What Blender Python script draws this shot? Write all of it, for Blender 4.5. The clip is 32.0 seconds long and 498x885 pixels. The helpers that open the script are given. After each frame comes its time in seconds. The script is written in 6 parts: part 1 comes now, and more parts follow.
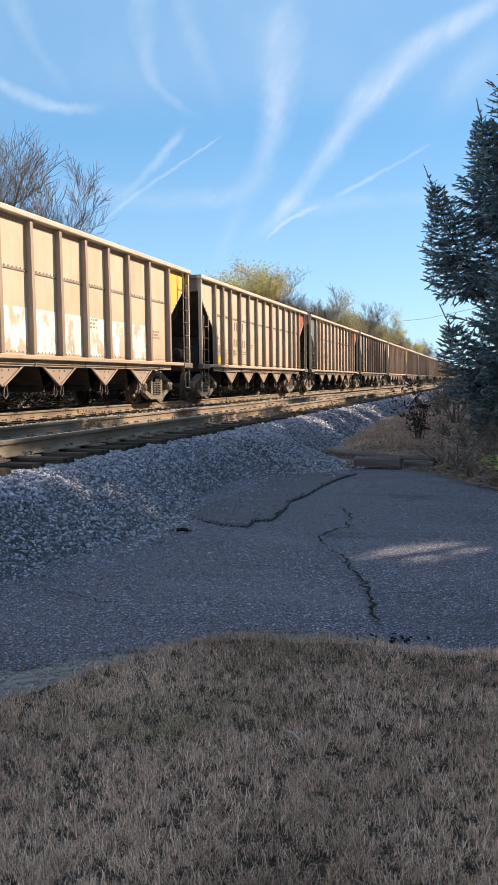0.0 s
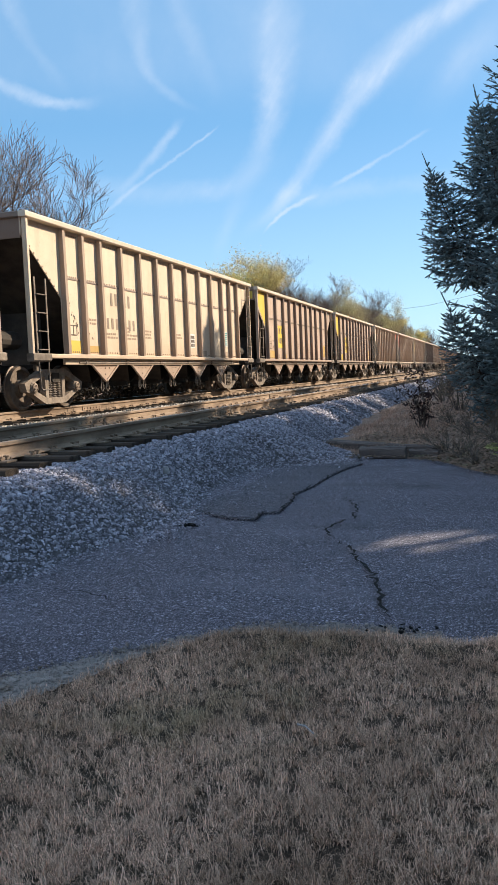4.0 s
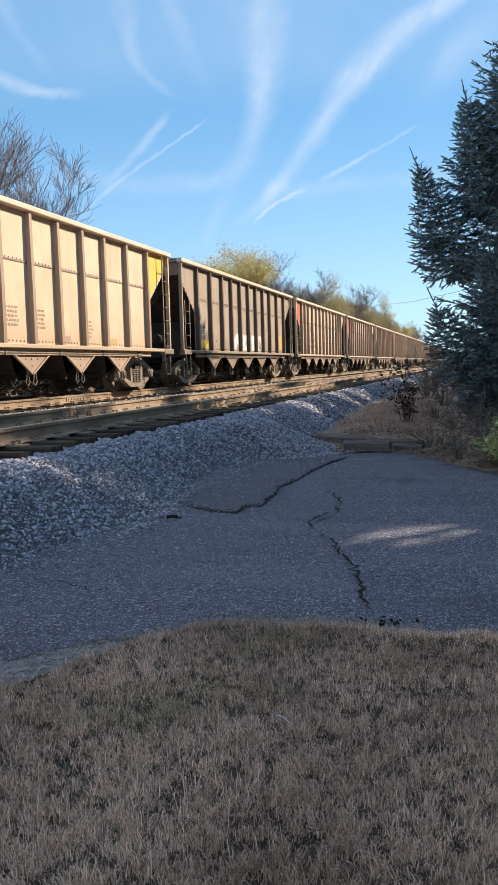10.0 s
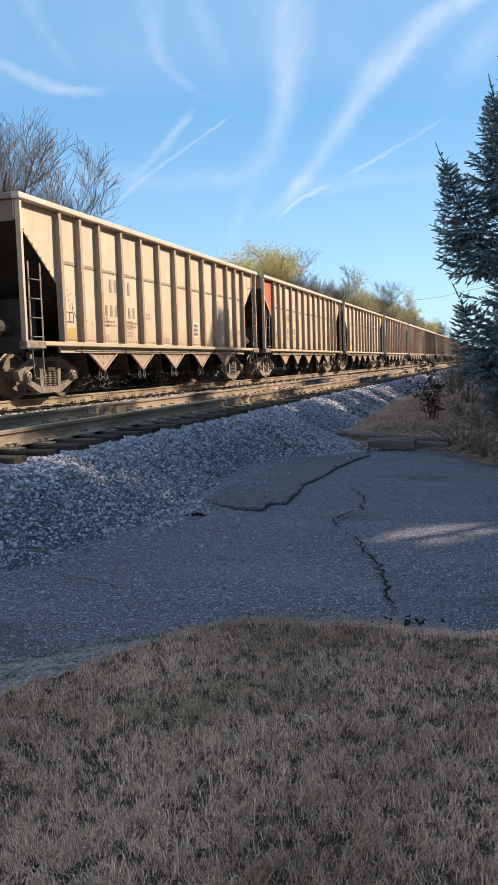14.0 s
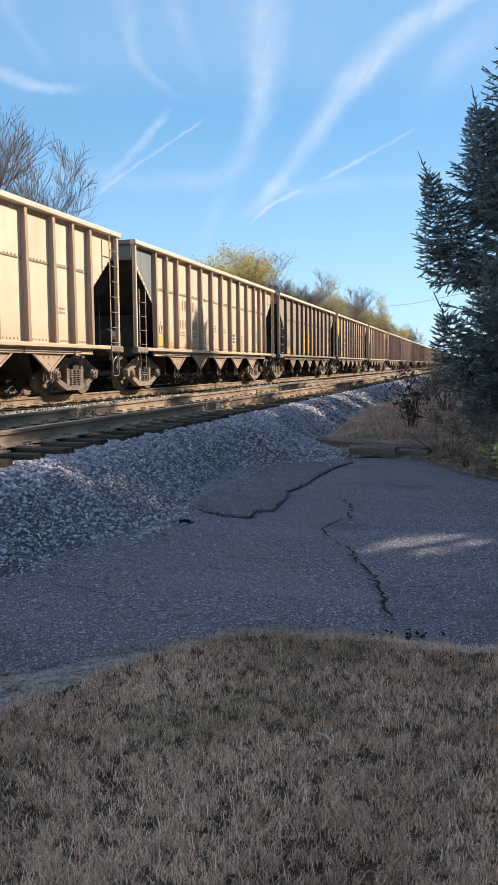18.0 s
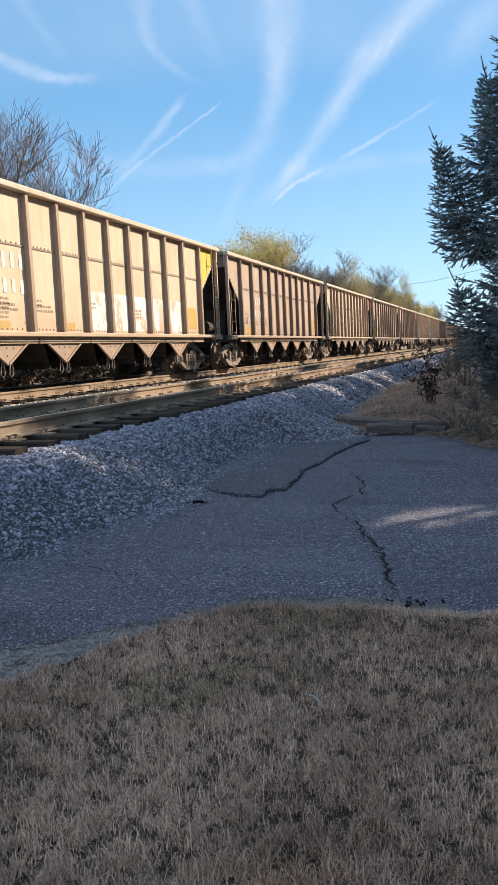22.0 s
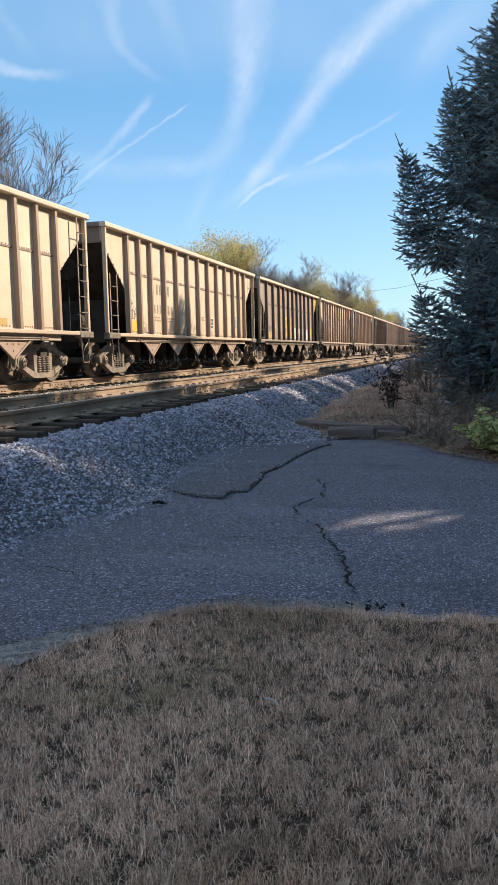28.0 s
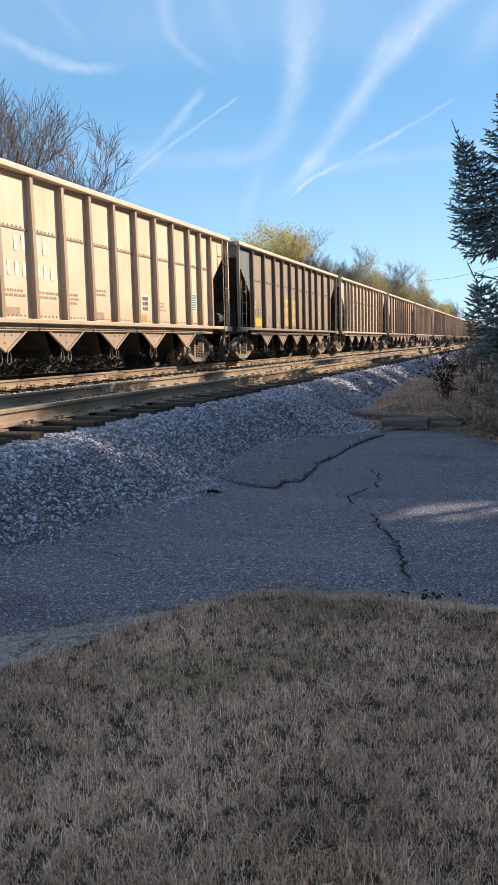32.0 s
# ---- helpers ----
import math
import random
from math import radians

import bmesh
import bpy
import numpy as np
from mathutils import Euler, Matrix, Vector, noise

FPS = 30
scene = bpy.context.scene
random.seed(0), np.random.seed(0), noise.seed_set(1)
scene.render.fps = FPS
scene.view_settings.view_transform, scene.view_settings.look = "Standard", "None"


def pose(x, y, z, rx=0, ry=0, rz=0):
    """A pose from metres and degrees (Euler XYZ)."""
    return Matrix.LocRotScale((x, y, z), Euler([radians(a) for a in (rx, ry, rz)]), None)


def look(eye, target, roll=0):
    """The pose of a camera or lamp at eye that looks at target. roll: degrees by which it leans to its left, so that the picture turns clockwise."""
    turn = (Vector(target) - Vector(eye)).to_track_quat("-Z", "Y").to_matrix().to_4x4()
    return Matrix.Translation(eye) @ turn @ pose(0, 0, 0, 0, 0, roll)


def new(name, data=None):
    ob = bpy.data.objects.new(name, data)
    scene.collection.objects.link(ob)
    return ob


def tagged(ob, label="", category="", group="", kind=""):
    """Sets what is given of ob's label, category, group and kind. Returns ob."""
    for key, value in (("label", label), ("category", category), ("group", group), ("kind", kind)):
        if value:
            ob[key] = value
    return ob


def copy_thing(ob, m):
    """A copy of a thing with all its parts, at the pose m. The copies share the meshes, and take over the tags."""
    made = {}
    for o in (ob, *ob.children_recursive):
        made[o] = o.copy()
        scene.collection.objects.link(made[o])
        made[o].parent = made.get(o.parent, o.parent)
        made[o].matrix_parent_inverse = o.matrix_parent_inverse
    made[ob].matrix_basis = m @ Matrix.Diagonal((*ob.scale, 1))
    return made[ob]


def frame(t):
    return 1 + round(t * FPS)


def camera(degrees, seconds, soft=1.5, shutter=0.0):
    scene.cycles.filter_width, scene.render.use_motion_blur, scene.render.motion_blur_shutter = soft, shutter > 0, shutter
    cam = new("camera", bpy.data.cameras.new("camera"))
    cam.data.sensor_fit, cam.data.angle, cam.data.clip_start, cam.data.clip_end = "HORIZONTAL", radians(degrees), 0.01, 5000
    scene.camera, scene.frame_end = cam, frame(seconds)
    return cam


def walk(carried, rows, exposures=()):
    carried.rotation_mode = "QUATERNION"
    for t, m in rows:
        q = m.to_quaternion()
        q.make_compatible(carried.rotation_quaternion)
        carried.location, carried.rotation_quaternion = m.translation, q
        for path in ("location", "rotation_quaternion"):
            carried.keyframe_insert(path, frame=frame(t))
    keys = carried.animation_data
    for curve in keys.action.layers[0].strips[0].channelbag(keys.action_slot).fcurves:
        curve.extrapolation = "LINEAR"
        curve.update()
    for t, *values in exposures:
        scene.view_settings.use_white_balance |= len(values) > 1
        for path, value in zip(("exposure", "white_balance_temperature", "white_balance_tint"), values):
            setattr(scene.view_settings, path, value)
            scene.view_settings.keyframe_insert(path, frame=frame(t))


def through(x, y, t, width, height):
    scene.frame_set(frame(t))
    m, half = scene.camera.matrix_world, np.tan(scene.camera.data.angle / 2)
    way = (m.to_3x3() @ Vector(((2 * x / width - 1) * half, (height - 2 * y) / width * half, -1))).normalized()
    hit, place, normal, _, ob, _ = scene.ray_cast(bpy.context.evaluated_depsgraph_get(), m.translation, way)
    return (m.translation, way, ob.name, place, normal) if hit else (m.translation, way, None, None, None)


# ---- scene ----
cam = camera(33.6, 32.0, soft=0.7)
PATH = [
    (0, (0.071, -0.098, 1.374), (-0.489, 1.816, 1.227), -0.7),
    (0.5, (0.07, -0.111, 1.397), (-0.482, 1.806, 1.244), -0.3),
    (1, (0.08, -0.103, 1.393), (-0.466, 1.814, 1.232), -0.9),
    (1.5, (0.093, -0.102, 1.389), (-0.459, 1.813, 1.222), -3.2),
    (2, (0.087, -0.112, 1.391), (-0.492, 1.795, 1.224), -3.6),
    (2.5, (0.075, -0.127, 1.395), (-0.489, 1.785, 1.229), -2.3),
    (4.5, (0.077, -0.128, 1.4), (-0.5, 1.78, 1.232), -2.1),
    (5, (0.07, -0.092, 1.387), (-0.551, 1.802, 1.22), -2.2),
    (5.5, (0.072, -0.084, 1.383), (-0.56, 1.806, 1.207), -1.2),
    (6, (0.058, -0.116, 1.399), (-0.516, 1.788, 1.19), 1.7),
    (6.5, (0.078, -0.114, 1.392), (-0.514, 1.788, 1.204), 0.6),
    (7, (0.048, -0.069, 1.393), (-0.539, 1.819, 1.09), 2.2),
    (7.5, (0.071, -0.127, 1.39), (-0.527, 1.759, 1.098), 0.2),
    (8, (0.065, -0.15, 1.401), (-0.539, 1.74, 1.145), -0.3),
    (8.5, (0.064, -0.119, 1.39), (-0.539, 1.774, 1.162), -1.1),
    (9, (0.079, -0.11, 1.382), (-0.51, 1.791, 1.176), -1.5),
    (9.5, (0.086, -0.096, 1.386), (-0.476, 1.813, 1.191), -1.4),
    (10, (0.085, -0.097, 1.38), (-0.452, 1.821, 1.197), -1.5),
    (10.5, (0.093, -0.114, 1.376), (-0.439, 1.807, 1.211), -1.6),
    (11, (0.091, -0.124, 1.377), (-0.442, 1.798, 1.223), -1.8),
    (11.5, (0.074, -0.134, 1.382), (-0.462, 1.787, 1.231), -1.8),
    (12, (0.069, -0.088, 1.381), (-0.6, 1.792, 1.236), -2.1),
    (12.5, (0.058, -0.142, 1.391), (-0.533, 1.764, 1.246), -0.2),
    (13, (0.067, -0.092, 1.386), (-0.538, 1.807, 1.225), -3.4),
    (13.5, (0.073, -0.084, 1.386), (-0.528, 1.813, 1.18), -4.6),
    (14, (0.084, -0.112, 1.397), (-0.509, 1.789, 1.207), -1.6),
    (14.5, (0.092, -0.115, 1.401), (-0.495, 1.788, 1.218), -1.9),
    (16.5, (0.035, -0.114, 1.414), (-0.564, 1.786, 1.236), -1.1),
    (17, (-0.042, -0.114, 1.425), (-0.614, 1.794, 1.245), -1.0),
    (17.5, (-0.075, -0.129, 1.439), (-0.617, 1.787, 1.257), -0.9),
    (18, (-0.096, -0.121, 1.437), (-0.62, 1.801, 1.252), -0.5),
    (18.5, (-0.107, -0.129, 1.443), (-0.64, 1.789, 1.25), 1.1),
    (19, (-0.131, -0.146, 1.445), (-0.677, 1.768, 1.249), 5.4),
    (19.5, (-0.099, -0.151, 1.455), (-0.642, 1.765, 1.266), 5.2),
    (20, (-0.087, -0.119, 1.426), (-0.623, 1.799, 1.241), 3.2),
    (20.5, (-0.055, -0.111, 1.436), (-0.592, 1.806, 1.25), 0.4),
    (21, (0.011, -0.103, 1.413), (-0.534, 1.808, 1.19), -2.5),
    (21.5, (0.063, -0.135, 1.401), (-0.497, 1.772, 1.172), -3.4),
    (22, (0.086, -0.168, 1.402), (-0.502, 1.731, 1.181), -2.6),
    (22.5, (0.084, -0.145, 1.394), (-0.501, 1.755, 1.178), -2.1),
    (23, (0.093, -0.13, 1.384), (-0.454, 1.782, 1.172), -1.9),
    (23.5, (0.09, -0.125, 1.392), (-0.433, 1.794, 1.18), -2.0),
    (24, (0.083, -0.122, 1.387), (-0.429, 1.8, 1.177), -2.1),
    (24.5, (0.081, -0.132, 1.397), (-0.432, 1.789, 1.184), -2.2),
    (25, (0.082, -0.115, 1.393), (-0.431, 1.806, 1.176), -2.1),
    (25.5, (0.08, -0.123, 1.393), (-0.431, 1.798, 1.174), -1.8),
    (26, (0.085, -0.124, 1.39), (-0.42, 1.799, 1.171), -1.6),
    (26.5, (0.091, -0.133, 1.391), (-0.411, 1.79, 1.175), -1.4),
    (28.5, (0.057, -0.119, 1.382), (-0.441, 1.806, 1.164), -1.2),
    (29, (0.051, -0.102, 1.38), (-0.484, 1.813, 1.163), -1.4),
    (29.5, (0.05, -0.093, 1.369), (-0.516, 1.813, 1.154), -1.4),
    (30, (0.068, -0.1, 1.373), (-0.519, 1.799, 1.15), -1.6),
    (30.5, (0.075, -0.11, 1.362), (-0.531, 1.783, 1.139), -1.7),
    (31, (0.066, -0.127, 1.366), (-0.547, 1.763, 1.14), -1.7),
    (31.5, (0.053, -0.142, 1.358), (-0.561, 1.747, 1.131), -1.6),
    (32, (0.047, -0.164, 1.369), (-0.569, 1.724, 1.134), -1.4),
]
walk(cam, [(t, look(eye, target, roll)) for t, eye, target, roll in PATH])

# ---- world, sun, exposure ----
SUN_EL, SUN_AZ = 30.0, 43.0            # degrees above the horizon, and clockwise from +y
scene.view_settings.exposure = 0.74
to_sun = Vector((math.sin(radians(SUN_AZ)) * math.cos(radians(SUN_EL)), math.cos(radians(SUN_AZ)) * math.cos(radians(SUN_EL)), math.sin(radians(SUN_EL))))
sun = new("sun", bpy.data.lights.new("sun", "SUN"))
sun.data.energy, sun.data.angle, sun.data.color = 5.0, radians(0.55), (1.0, 0.86, 0.67)
sun.matrix_world = Matrix.Translation((40, 50, 60)) @ to_sun.to_track_quat("Z", "Y").to_matrix().to_4x4()

world = bpy.data.worlds.new("sky")
scene.world = world
world.use_nodes = True


class Graph:
    """Short-hand for node trees."""

    def __init__(self, tree):
        self.tree = tree
        tree.nodes.clear()

    def node(self, kind):
        return self.tree.nodes.new(kind)

    def put(self, socket, value):
        if isinstance(value, bpy.types.NodeSocket):
            self.tree.links.new(value, socket)
        elif value is not None:
            socket.default_value = value

    def math(self, op, a, b=None, c=None, clamp=False):
        n = self.node("ShaderNodeMath")
        n.operation, n.use_clamp = op, clamp
        for i, v in enumerate((a, b, c)):
            self.put(n.inputs[i], v)
        return n.outputs[0]

    def mix(self, fac, a, b, blend="MIX"):
        n = self.node("ShaderNodeMix")
        n.data_type, n.blend_type = "RGBA", blend
        self.put(n.inputs[0], fac)
        self.put(n.inputs[6], (*a, 1) if isinstance(a, tuple) and len(a) == 3 else a)
        self.put(n.inputs[7], (*b, 1) if isinstance(b, tuple) and len(b) == 3 else b)
        return n.outputs[2]

    def ramp(self, fac, lo, hi, a=0.0, b=1.0):
        n = self.node("ShaderNodeMapRange")
        n.interpolation_type = "SMOOTHSTEP"
        for i, v in enumerate((fac, lo, hi, a, b)):
            self.put(n.inputs[i], v)
        return n.outputs[0]

    def noise(self, vec, scale, detail=4.0, rough=0.55, stretch=None, shift=None):
        if stretch or shift:
            m = self.node("ShaderNodeMapping")
            self.put(m.inputs[0], vec)
            if stretch:
                m.inputs[3].default_value = stretch
            if shift:
                m.inputs[1].default_value = shift
            vec = m.outputs[0]
        n = self.node("ShaderNodeTexNoise")
        self.put(n.inputs["Vector"], vec)
        n.inputs["Scale"].default_value, n.inputs["Detail"].default_value, n.inputs["Roughness"].default_value = scale, detail, rough
        return n.outputs[0]


def sky():
    g = Graph(world.node_tree)
    co = g.node("ShaderNodeTexCoord").outputs["Generated"]
    tex = g.node("ShaderNodeTexSky")
    tex.sky_type, tex.sun_disc, tex.sun_elevation, tex.sun_rotation = "NISHITA", False, radians(SUN_EL), radians(SUN_AZ)
    tex.altitude, tex.air_density, tex.dust_density, tex.ozone_density = 100.0, 1.0, 0.3, 1.8
    # cirrus and vapour trails, on a flat chart of the sky ahead
    yaw = radians(17.3)
    ahead, right = (-math.sin(yaw), math.cos(yaw), 0.0), (math.cos(yaw), math.sin(yaw), 0.0)

    def dot(v):
        n = g.node("ShaderNodeVectorMath")
        n.operation = "DOT_PRODUCT"
        g.put(n.inputs[0], co)
        n.inputs[1].default_value = v
        return n.outputs["Value"]

    depth = g.math("MAXIMUM", dot(ahead), 0.05)
    u, v = g.math("DIVIDE", dot(right), depth), g.math("DIVIDE", dot((0, 0, 1.0)), depth)
    chart = g.node("ShaderNodeCombineXYZ")
    g.put(chart.inputs[0], u), g.put(chart.inputs[1], v)
    flat = chart.outputs[0]
    wob = g.math("MULTIPLY", g.math("SUBTRACT", g.noise(flat, 16.0, 6.0, 0.62), 0.5), 0.030)
    fine = g.math("MULTIPLY", g.math("SUBTRACT", g.noise(flat, 70.0, 5.0, 0.65), 0.5), 0.008)
    turned = g.node("ShaderNodeMapping")
    g.put(turned.inputs[0], flat)
    turned.inputs[2].default_value = (0, 0, radians(-58))
    fray = g.ramp(g.noise(turned.outputs[0], 16.0, 6.0, 0.6, stretch=(0.35, 1.0, 1.0)), 0.30, 0.70)
    fray = g.math("MULTIPLY", fray, g.ramp(g.noise(flat, 6.0, 4.0), 0.25, 0.6, 0.35, 1.0))
    mist = g.ramp(g.noise(flat, 5.0, 6.0, 0.6, stretch=(1.0, 0.7, 1.0)), 0.35, 0.75)

    def px(x, y):
        return (x - 441) / 1461.0, (660 - y) / 1461.0

    def streak(points, width0, width1, power, along="v", rough=1.0, ends=0.03):
        """A band along a cubic through four places: half-widths at its two ends, and strength."""
        pts = [px(*p) for p in points]
        if along == "v":
            free, held = v, u
            pts = [(b, a) for a, b in pts]
        else:
            free, held = u, v
        co_ = np.polyfit([p[0] for p in pts], [p[1] for p in pts], min(3, len(pts) - 1))
        val = float(co_[0])
        for c in co_[1:]:
            val = g.math("MULTIPLY_ADD", val, free, float(c))
        lo, hi = min(p[0] for p in pts), max(p[0] for p in pts)
        part_ = g.ramp(free, lo, hi, 0.0, 1.0)
        first_low = pts[0][0] < pts[-1][0]
        half = g.ramp(part_, 0.0, 1.0, width0 if first_low else width1, width1 if first_low else width0)
        off = g.math("ABSOLUTE", g.math("SUBTRACT", g.math("ADD", held, g.math("ADD", g.math("MULTIPLY", wob, rough), fine)), val))
        body = g.ramp(g.math("DIVIDE", off, half), 1.0, 0.0)
        gate = g.math("MULTIPLY", g.ramp(free, lo - ends, lo + ends), g.ramp(free, hi + ends, hi - ends))
        return g.math("MULTIPLY", g.math("MULTIPLY", body, gate), power)

    bands = [
        streak([(893, 17), (802, 60), (728, 126), (686, 170), (653, 210), (578, 304), (506, 390)], 0.042, 0.020, 0.62, rough=0.8),
        streak([(728, 126), (686, 170), (653, 210), (610, 266)], 0.020, 0.016, 0.34, rough=0.8),
        streak([(541, 20), (528, 145), (511, 240), (493, 289), (462, 332)], 0.036, 0.024, 0.46, rough=0.9),
        streak([(529, 130), (520, 185), (511, 240)], 0.018, 0.016, 0.22, rough=0.9),
        streak([(416, 241), (355, 283), (317, 305), (245, 357), (216, 381)], 0.0030, 0.0048, 0.44, along="u", rough=0.12, ends=0.012),
        streak([(351, 231), (332, 255), (313, 278), (293, 300), (262, 330)], 0.0105, 0.012, 0.44, rough=0.6, ends=0.012),
        streak([(780, 257), (747, 275), (700, 301), (624, 339)], 0.0036, 0.0046, 0.50, along="u", rough=0.08, ends=0.012),
        streak([(586, 359), (558, 370), (534, 384), (505, 408)], 0.0048, 0.0044, 0.55, along="u", rough=0.08, ends=0.010),
        streak([(150, 332), (316, 342), (400, 343), (490, 318)], 0.020, 0.020, 0.30, along="u", rough=0.9, ends=0.05),
        streak([(540, 350), (676, 352), (747, 343), (860, 340)], 0.016, 0.014, 0.22, along="u", rough=0.9, ends=0.05),
        streak([(464, 348), (446, 380), (420, 440)], 0.018, 0.014, 0.26, rough=0.7, ends=0.03),
        streak([(0, 118), (44, 144), (71, 164), (112, 176), (204, 188)], 0.014, 0.010, 0.42, along="u", rough=0.6, ends=0.03),
        streak([(60, -40), (98, 60), (132, 118)], 0.024, 0.014, 0.24, rough=0.9, ends=0.05),
        streak([(250, -60), (295, 93), (330, 165), (355, 186)], 0.026, 0.014, 0.26, rough=0.8, ends=0.02),
        streak([(352, -30), (391, 103), (409, 153)], 0.026, 0.018, 0.14, rough=0.9, ends=0.05),
        streak([(820, 185), (850, 145), (910, 80)], 0.034, 0.044, 0.26, rough=1.1, ends=0.05),
    ]
    total = 0.0
    for b in bands:
        total = g.math("ADD", total, g.math("MULTIPLY", b, g.ramp(fray, 0.0, 1.0, 0.40, 1.0)))
    high = g.ramp(g.math("ADD", v, wob), 0.29, 0.37, 0.0, 1.0)
    veil = g.math("MULTIPLY", g.math("MULTIPLY_ADD", mist, 0.5, 0.5), g.math("MULTIPLY", high, 0.24))
    total = g.math("ADD", total, veil)
    total = g.math("MINIMUM", total, 0.92)
    ahead_only = g.ramp(dot(ahead), 0.0, 0.25)
    total = g.math("MULTIPLY", total, ahead_only)
    # the same thin cirrus over the rest of the sky
    dome = g.ramp(g.noise(co, 2.2, 6.0, 0.62, stretch=(1.0, 0.45, 1.0)), 0.30, 0.62)
    rest = g.math("MULTIPLY", g.math("MULTIPLY", dome, g.ramp(dot((0, 0, 1.0)), 0.05, 0.45)), g.ramp(dot(ahead), 0.93, 0.70, 0.0, 0.60))
    total = g.math("MAXIMUM", total, rest)
    hue = g.node("ShaderNodeHueSaturation")
    hue.inputs["Saturation"].default_value, hue.inputs["Value"].default_value = SKY_SAT, 1.0
    g.put(hue.inputs["Color"], tex.outputs[0])
    clear = g.mix(1.0, hue.outputs[0], (0.80, 1.0, 1.12), "MULTIPLY")
    # thin autumn haze: paler towards the horizon, much the same all round
    level = g.ramp(dot((0, 0, 1.0)), 0.34, 0.02)
    clear = g.mix(0.72, clear, g.mix(level, (1.14, 2.78, 4.75), (2.75, 4.30, 6.0)))
    colour = g.mix(total, clear, CLOUD)
    back = g.node("ShaderNodeBackground")
    g.put(back.inputs[0], colour)
    back.inputs[1].default_value = SKY_STRENGTH
    out = g.node("ShaderNodeOutputWorld")
    g.put(out.inputs[0], back.outputs[0])


SKY_STRENGTH, SKY_SAT, CLOUD = 0.104, 1.10, (4.5, 5.2, 6.2)
sky()


# ---- materials ----
def surface(name, dark, light, scale=4.0, fine=60.0, rough=0.8, bump=0.3, metal=0.0, stretch=None, blotch=None, blotch_scale=0.7, blotch_at=(0.5, 0.7), vary=0.0, island=0.0, spec=0.3, depth=0.01, fine_amt=0.35, through=0.0):
    """Colour between dark and light by coarse and fine noise, blotches of a third colour, relief and a per-object or per-piece change."""
    m = bpy.data.materials.new(name)
    m.use_nodes = True
    g = Graph(m.node_tree)
    co = g.node("ShaderNodeTexCoord").outputs["Object"]
    coarse = g.ramp(g.noise(co, scale, 5.0, 0.6, stretch=stretch), 0.3, 0.7)
    grain = g.noise(co, fine, 3.0, 0.6, stretch=stretch)
    fac = g.math("ADD", g.math("MULTIPLY", coarse, 1.0 - fine_amt), g.math("MULTIPLY", grain, fine_amt))
    colour = g.mix(fac, dark, light)
    if blotch:
        where = g.ramp(g.noise(co, blotch_scale, 6.0, 0.65, shift=(3.1, 1.7, 0.4)), *blotch_at)
        colour = g.mix(where, colour, blotch)
    if vary or island:
        rnd = g.node("ShaderNodeObjectInfo").outputs["Random"] if vary else g.node("ShaderNodeNewGeometry").outputs["Random Per Island"]
        amount = vary or island
        hsv = g.node("ShaderNodeHueSaturation")
        g.put(hsv.inputs["Value"], g.math("MULTIPLY_ADD", rnd, 2 * amount, 1.0 - amount))
        g.put(hsv.inputs["Color"], colour)
        colour = hsv.outputs[0]
    b = g.node("ShaderNodeBsdfPrincipled")
    g.put(b.inputs["Base Color"], colour)
    g.put(b.inputs["Roughness"], g.math("MULTIPLY_ADD", grain, 0.25, rough - 0.12, clamp=True))
    b.inputs["Metallic"].default_value = metal
    b.inputs["Specular IOR Level"].default_value = spec
    if bump:
        bp = g.node("ShaderNodeBump")
        bp.inputs["Strength"].default_value, bp.inputs["Distance"].default_value = bump, depth
        g.put(bp.inputs["Height"], g.math("ADD", grain, g.math("MULTIPLY", coarse, 0.5)))
        g.put(b.inputs["Normal"], bp.outputs[0])
    out = g.node("ShaderNodeOutputMaterial")
    shader = b.outputs[0]
    if through:
        t = g.node("ShaderNodeBsdfTranslucent")
        g.put(t.inputs[0], colour)
        mixer = g.node("ShaderNodeMixShader")
        mixer.inputs[0].default_value = through
        g.put(mixer.inputs[1], shader), g.put(mixer.inputs[2], t.outputs[0])
        shader = mixer.outputs[0]
    g.put(out.inputs[0], shader)
    return m


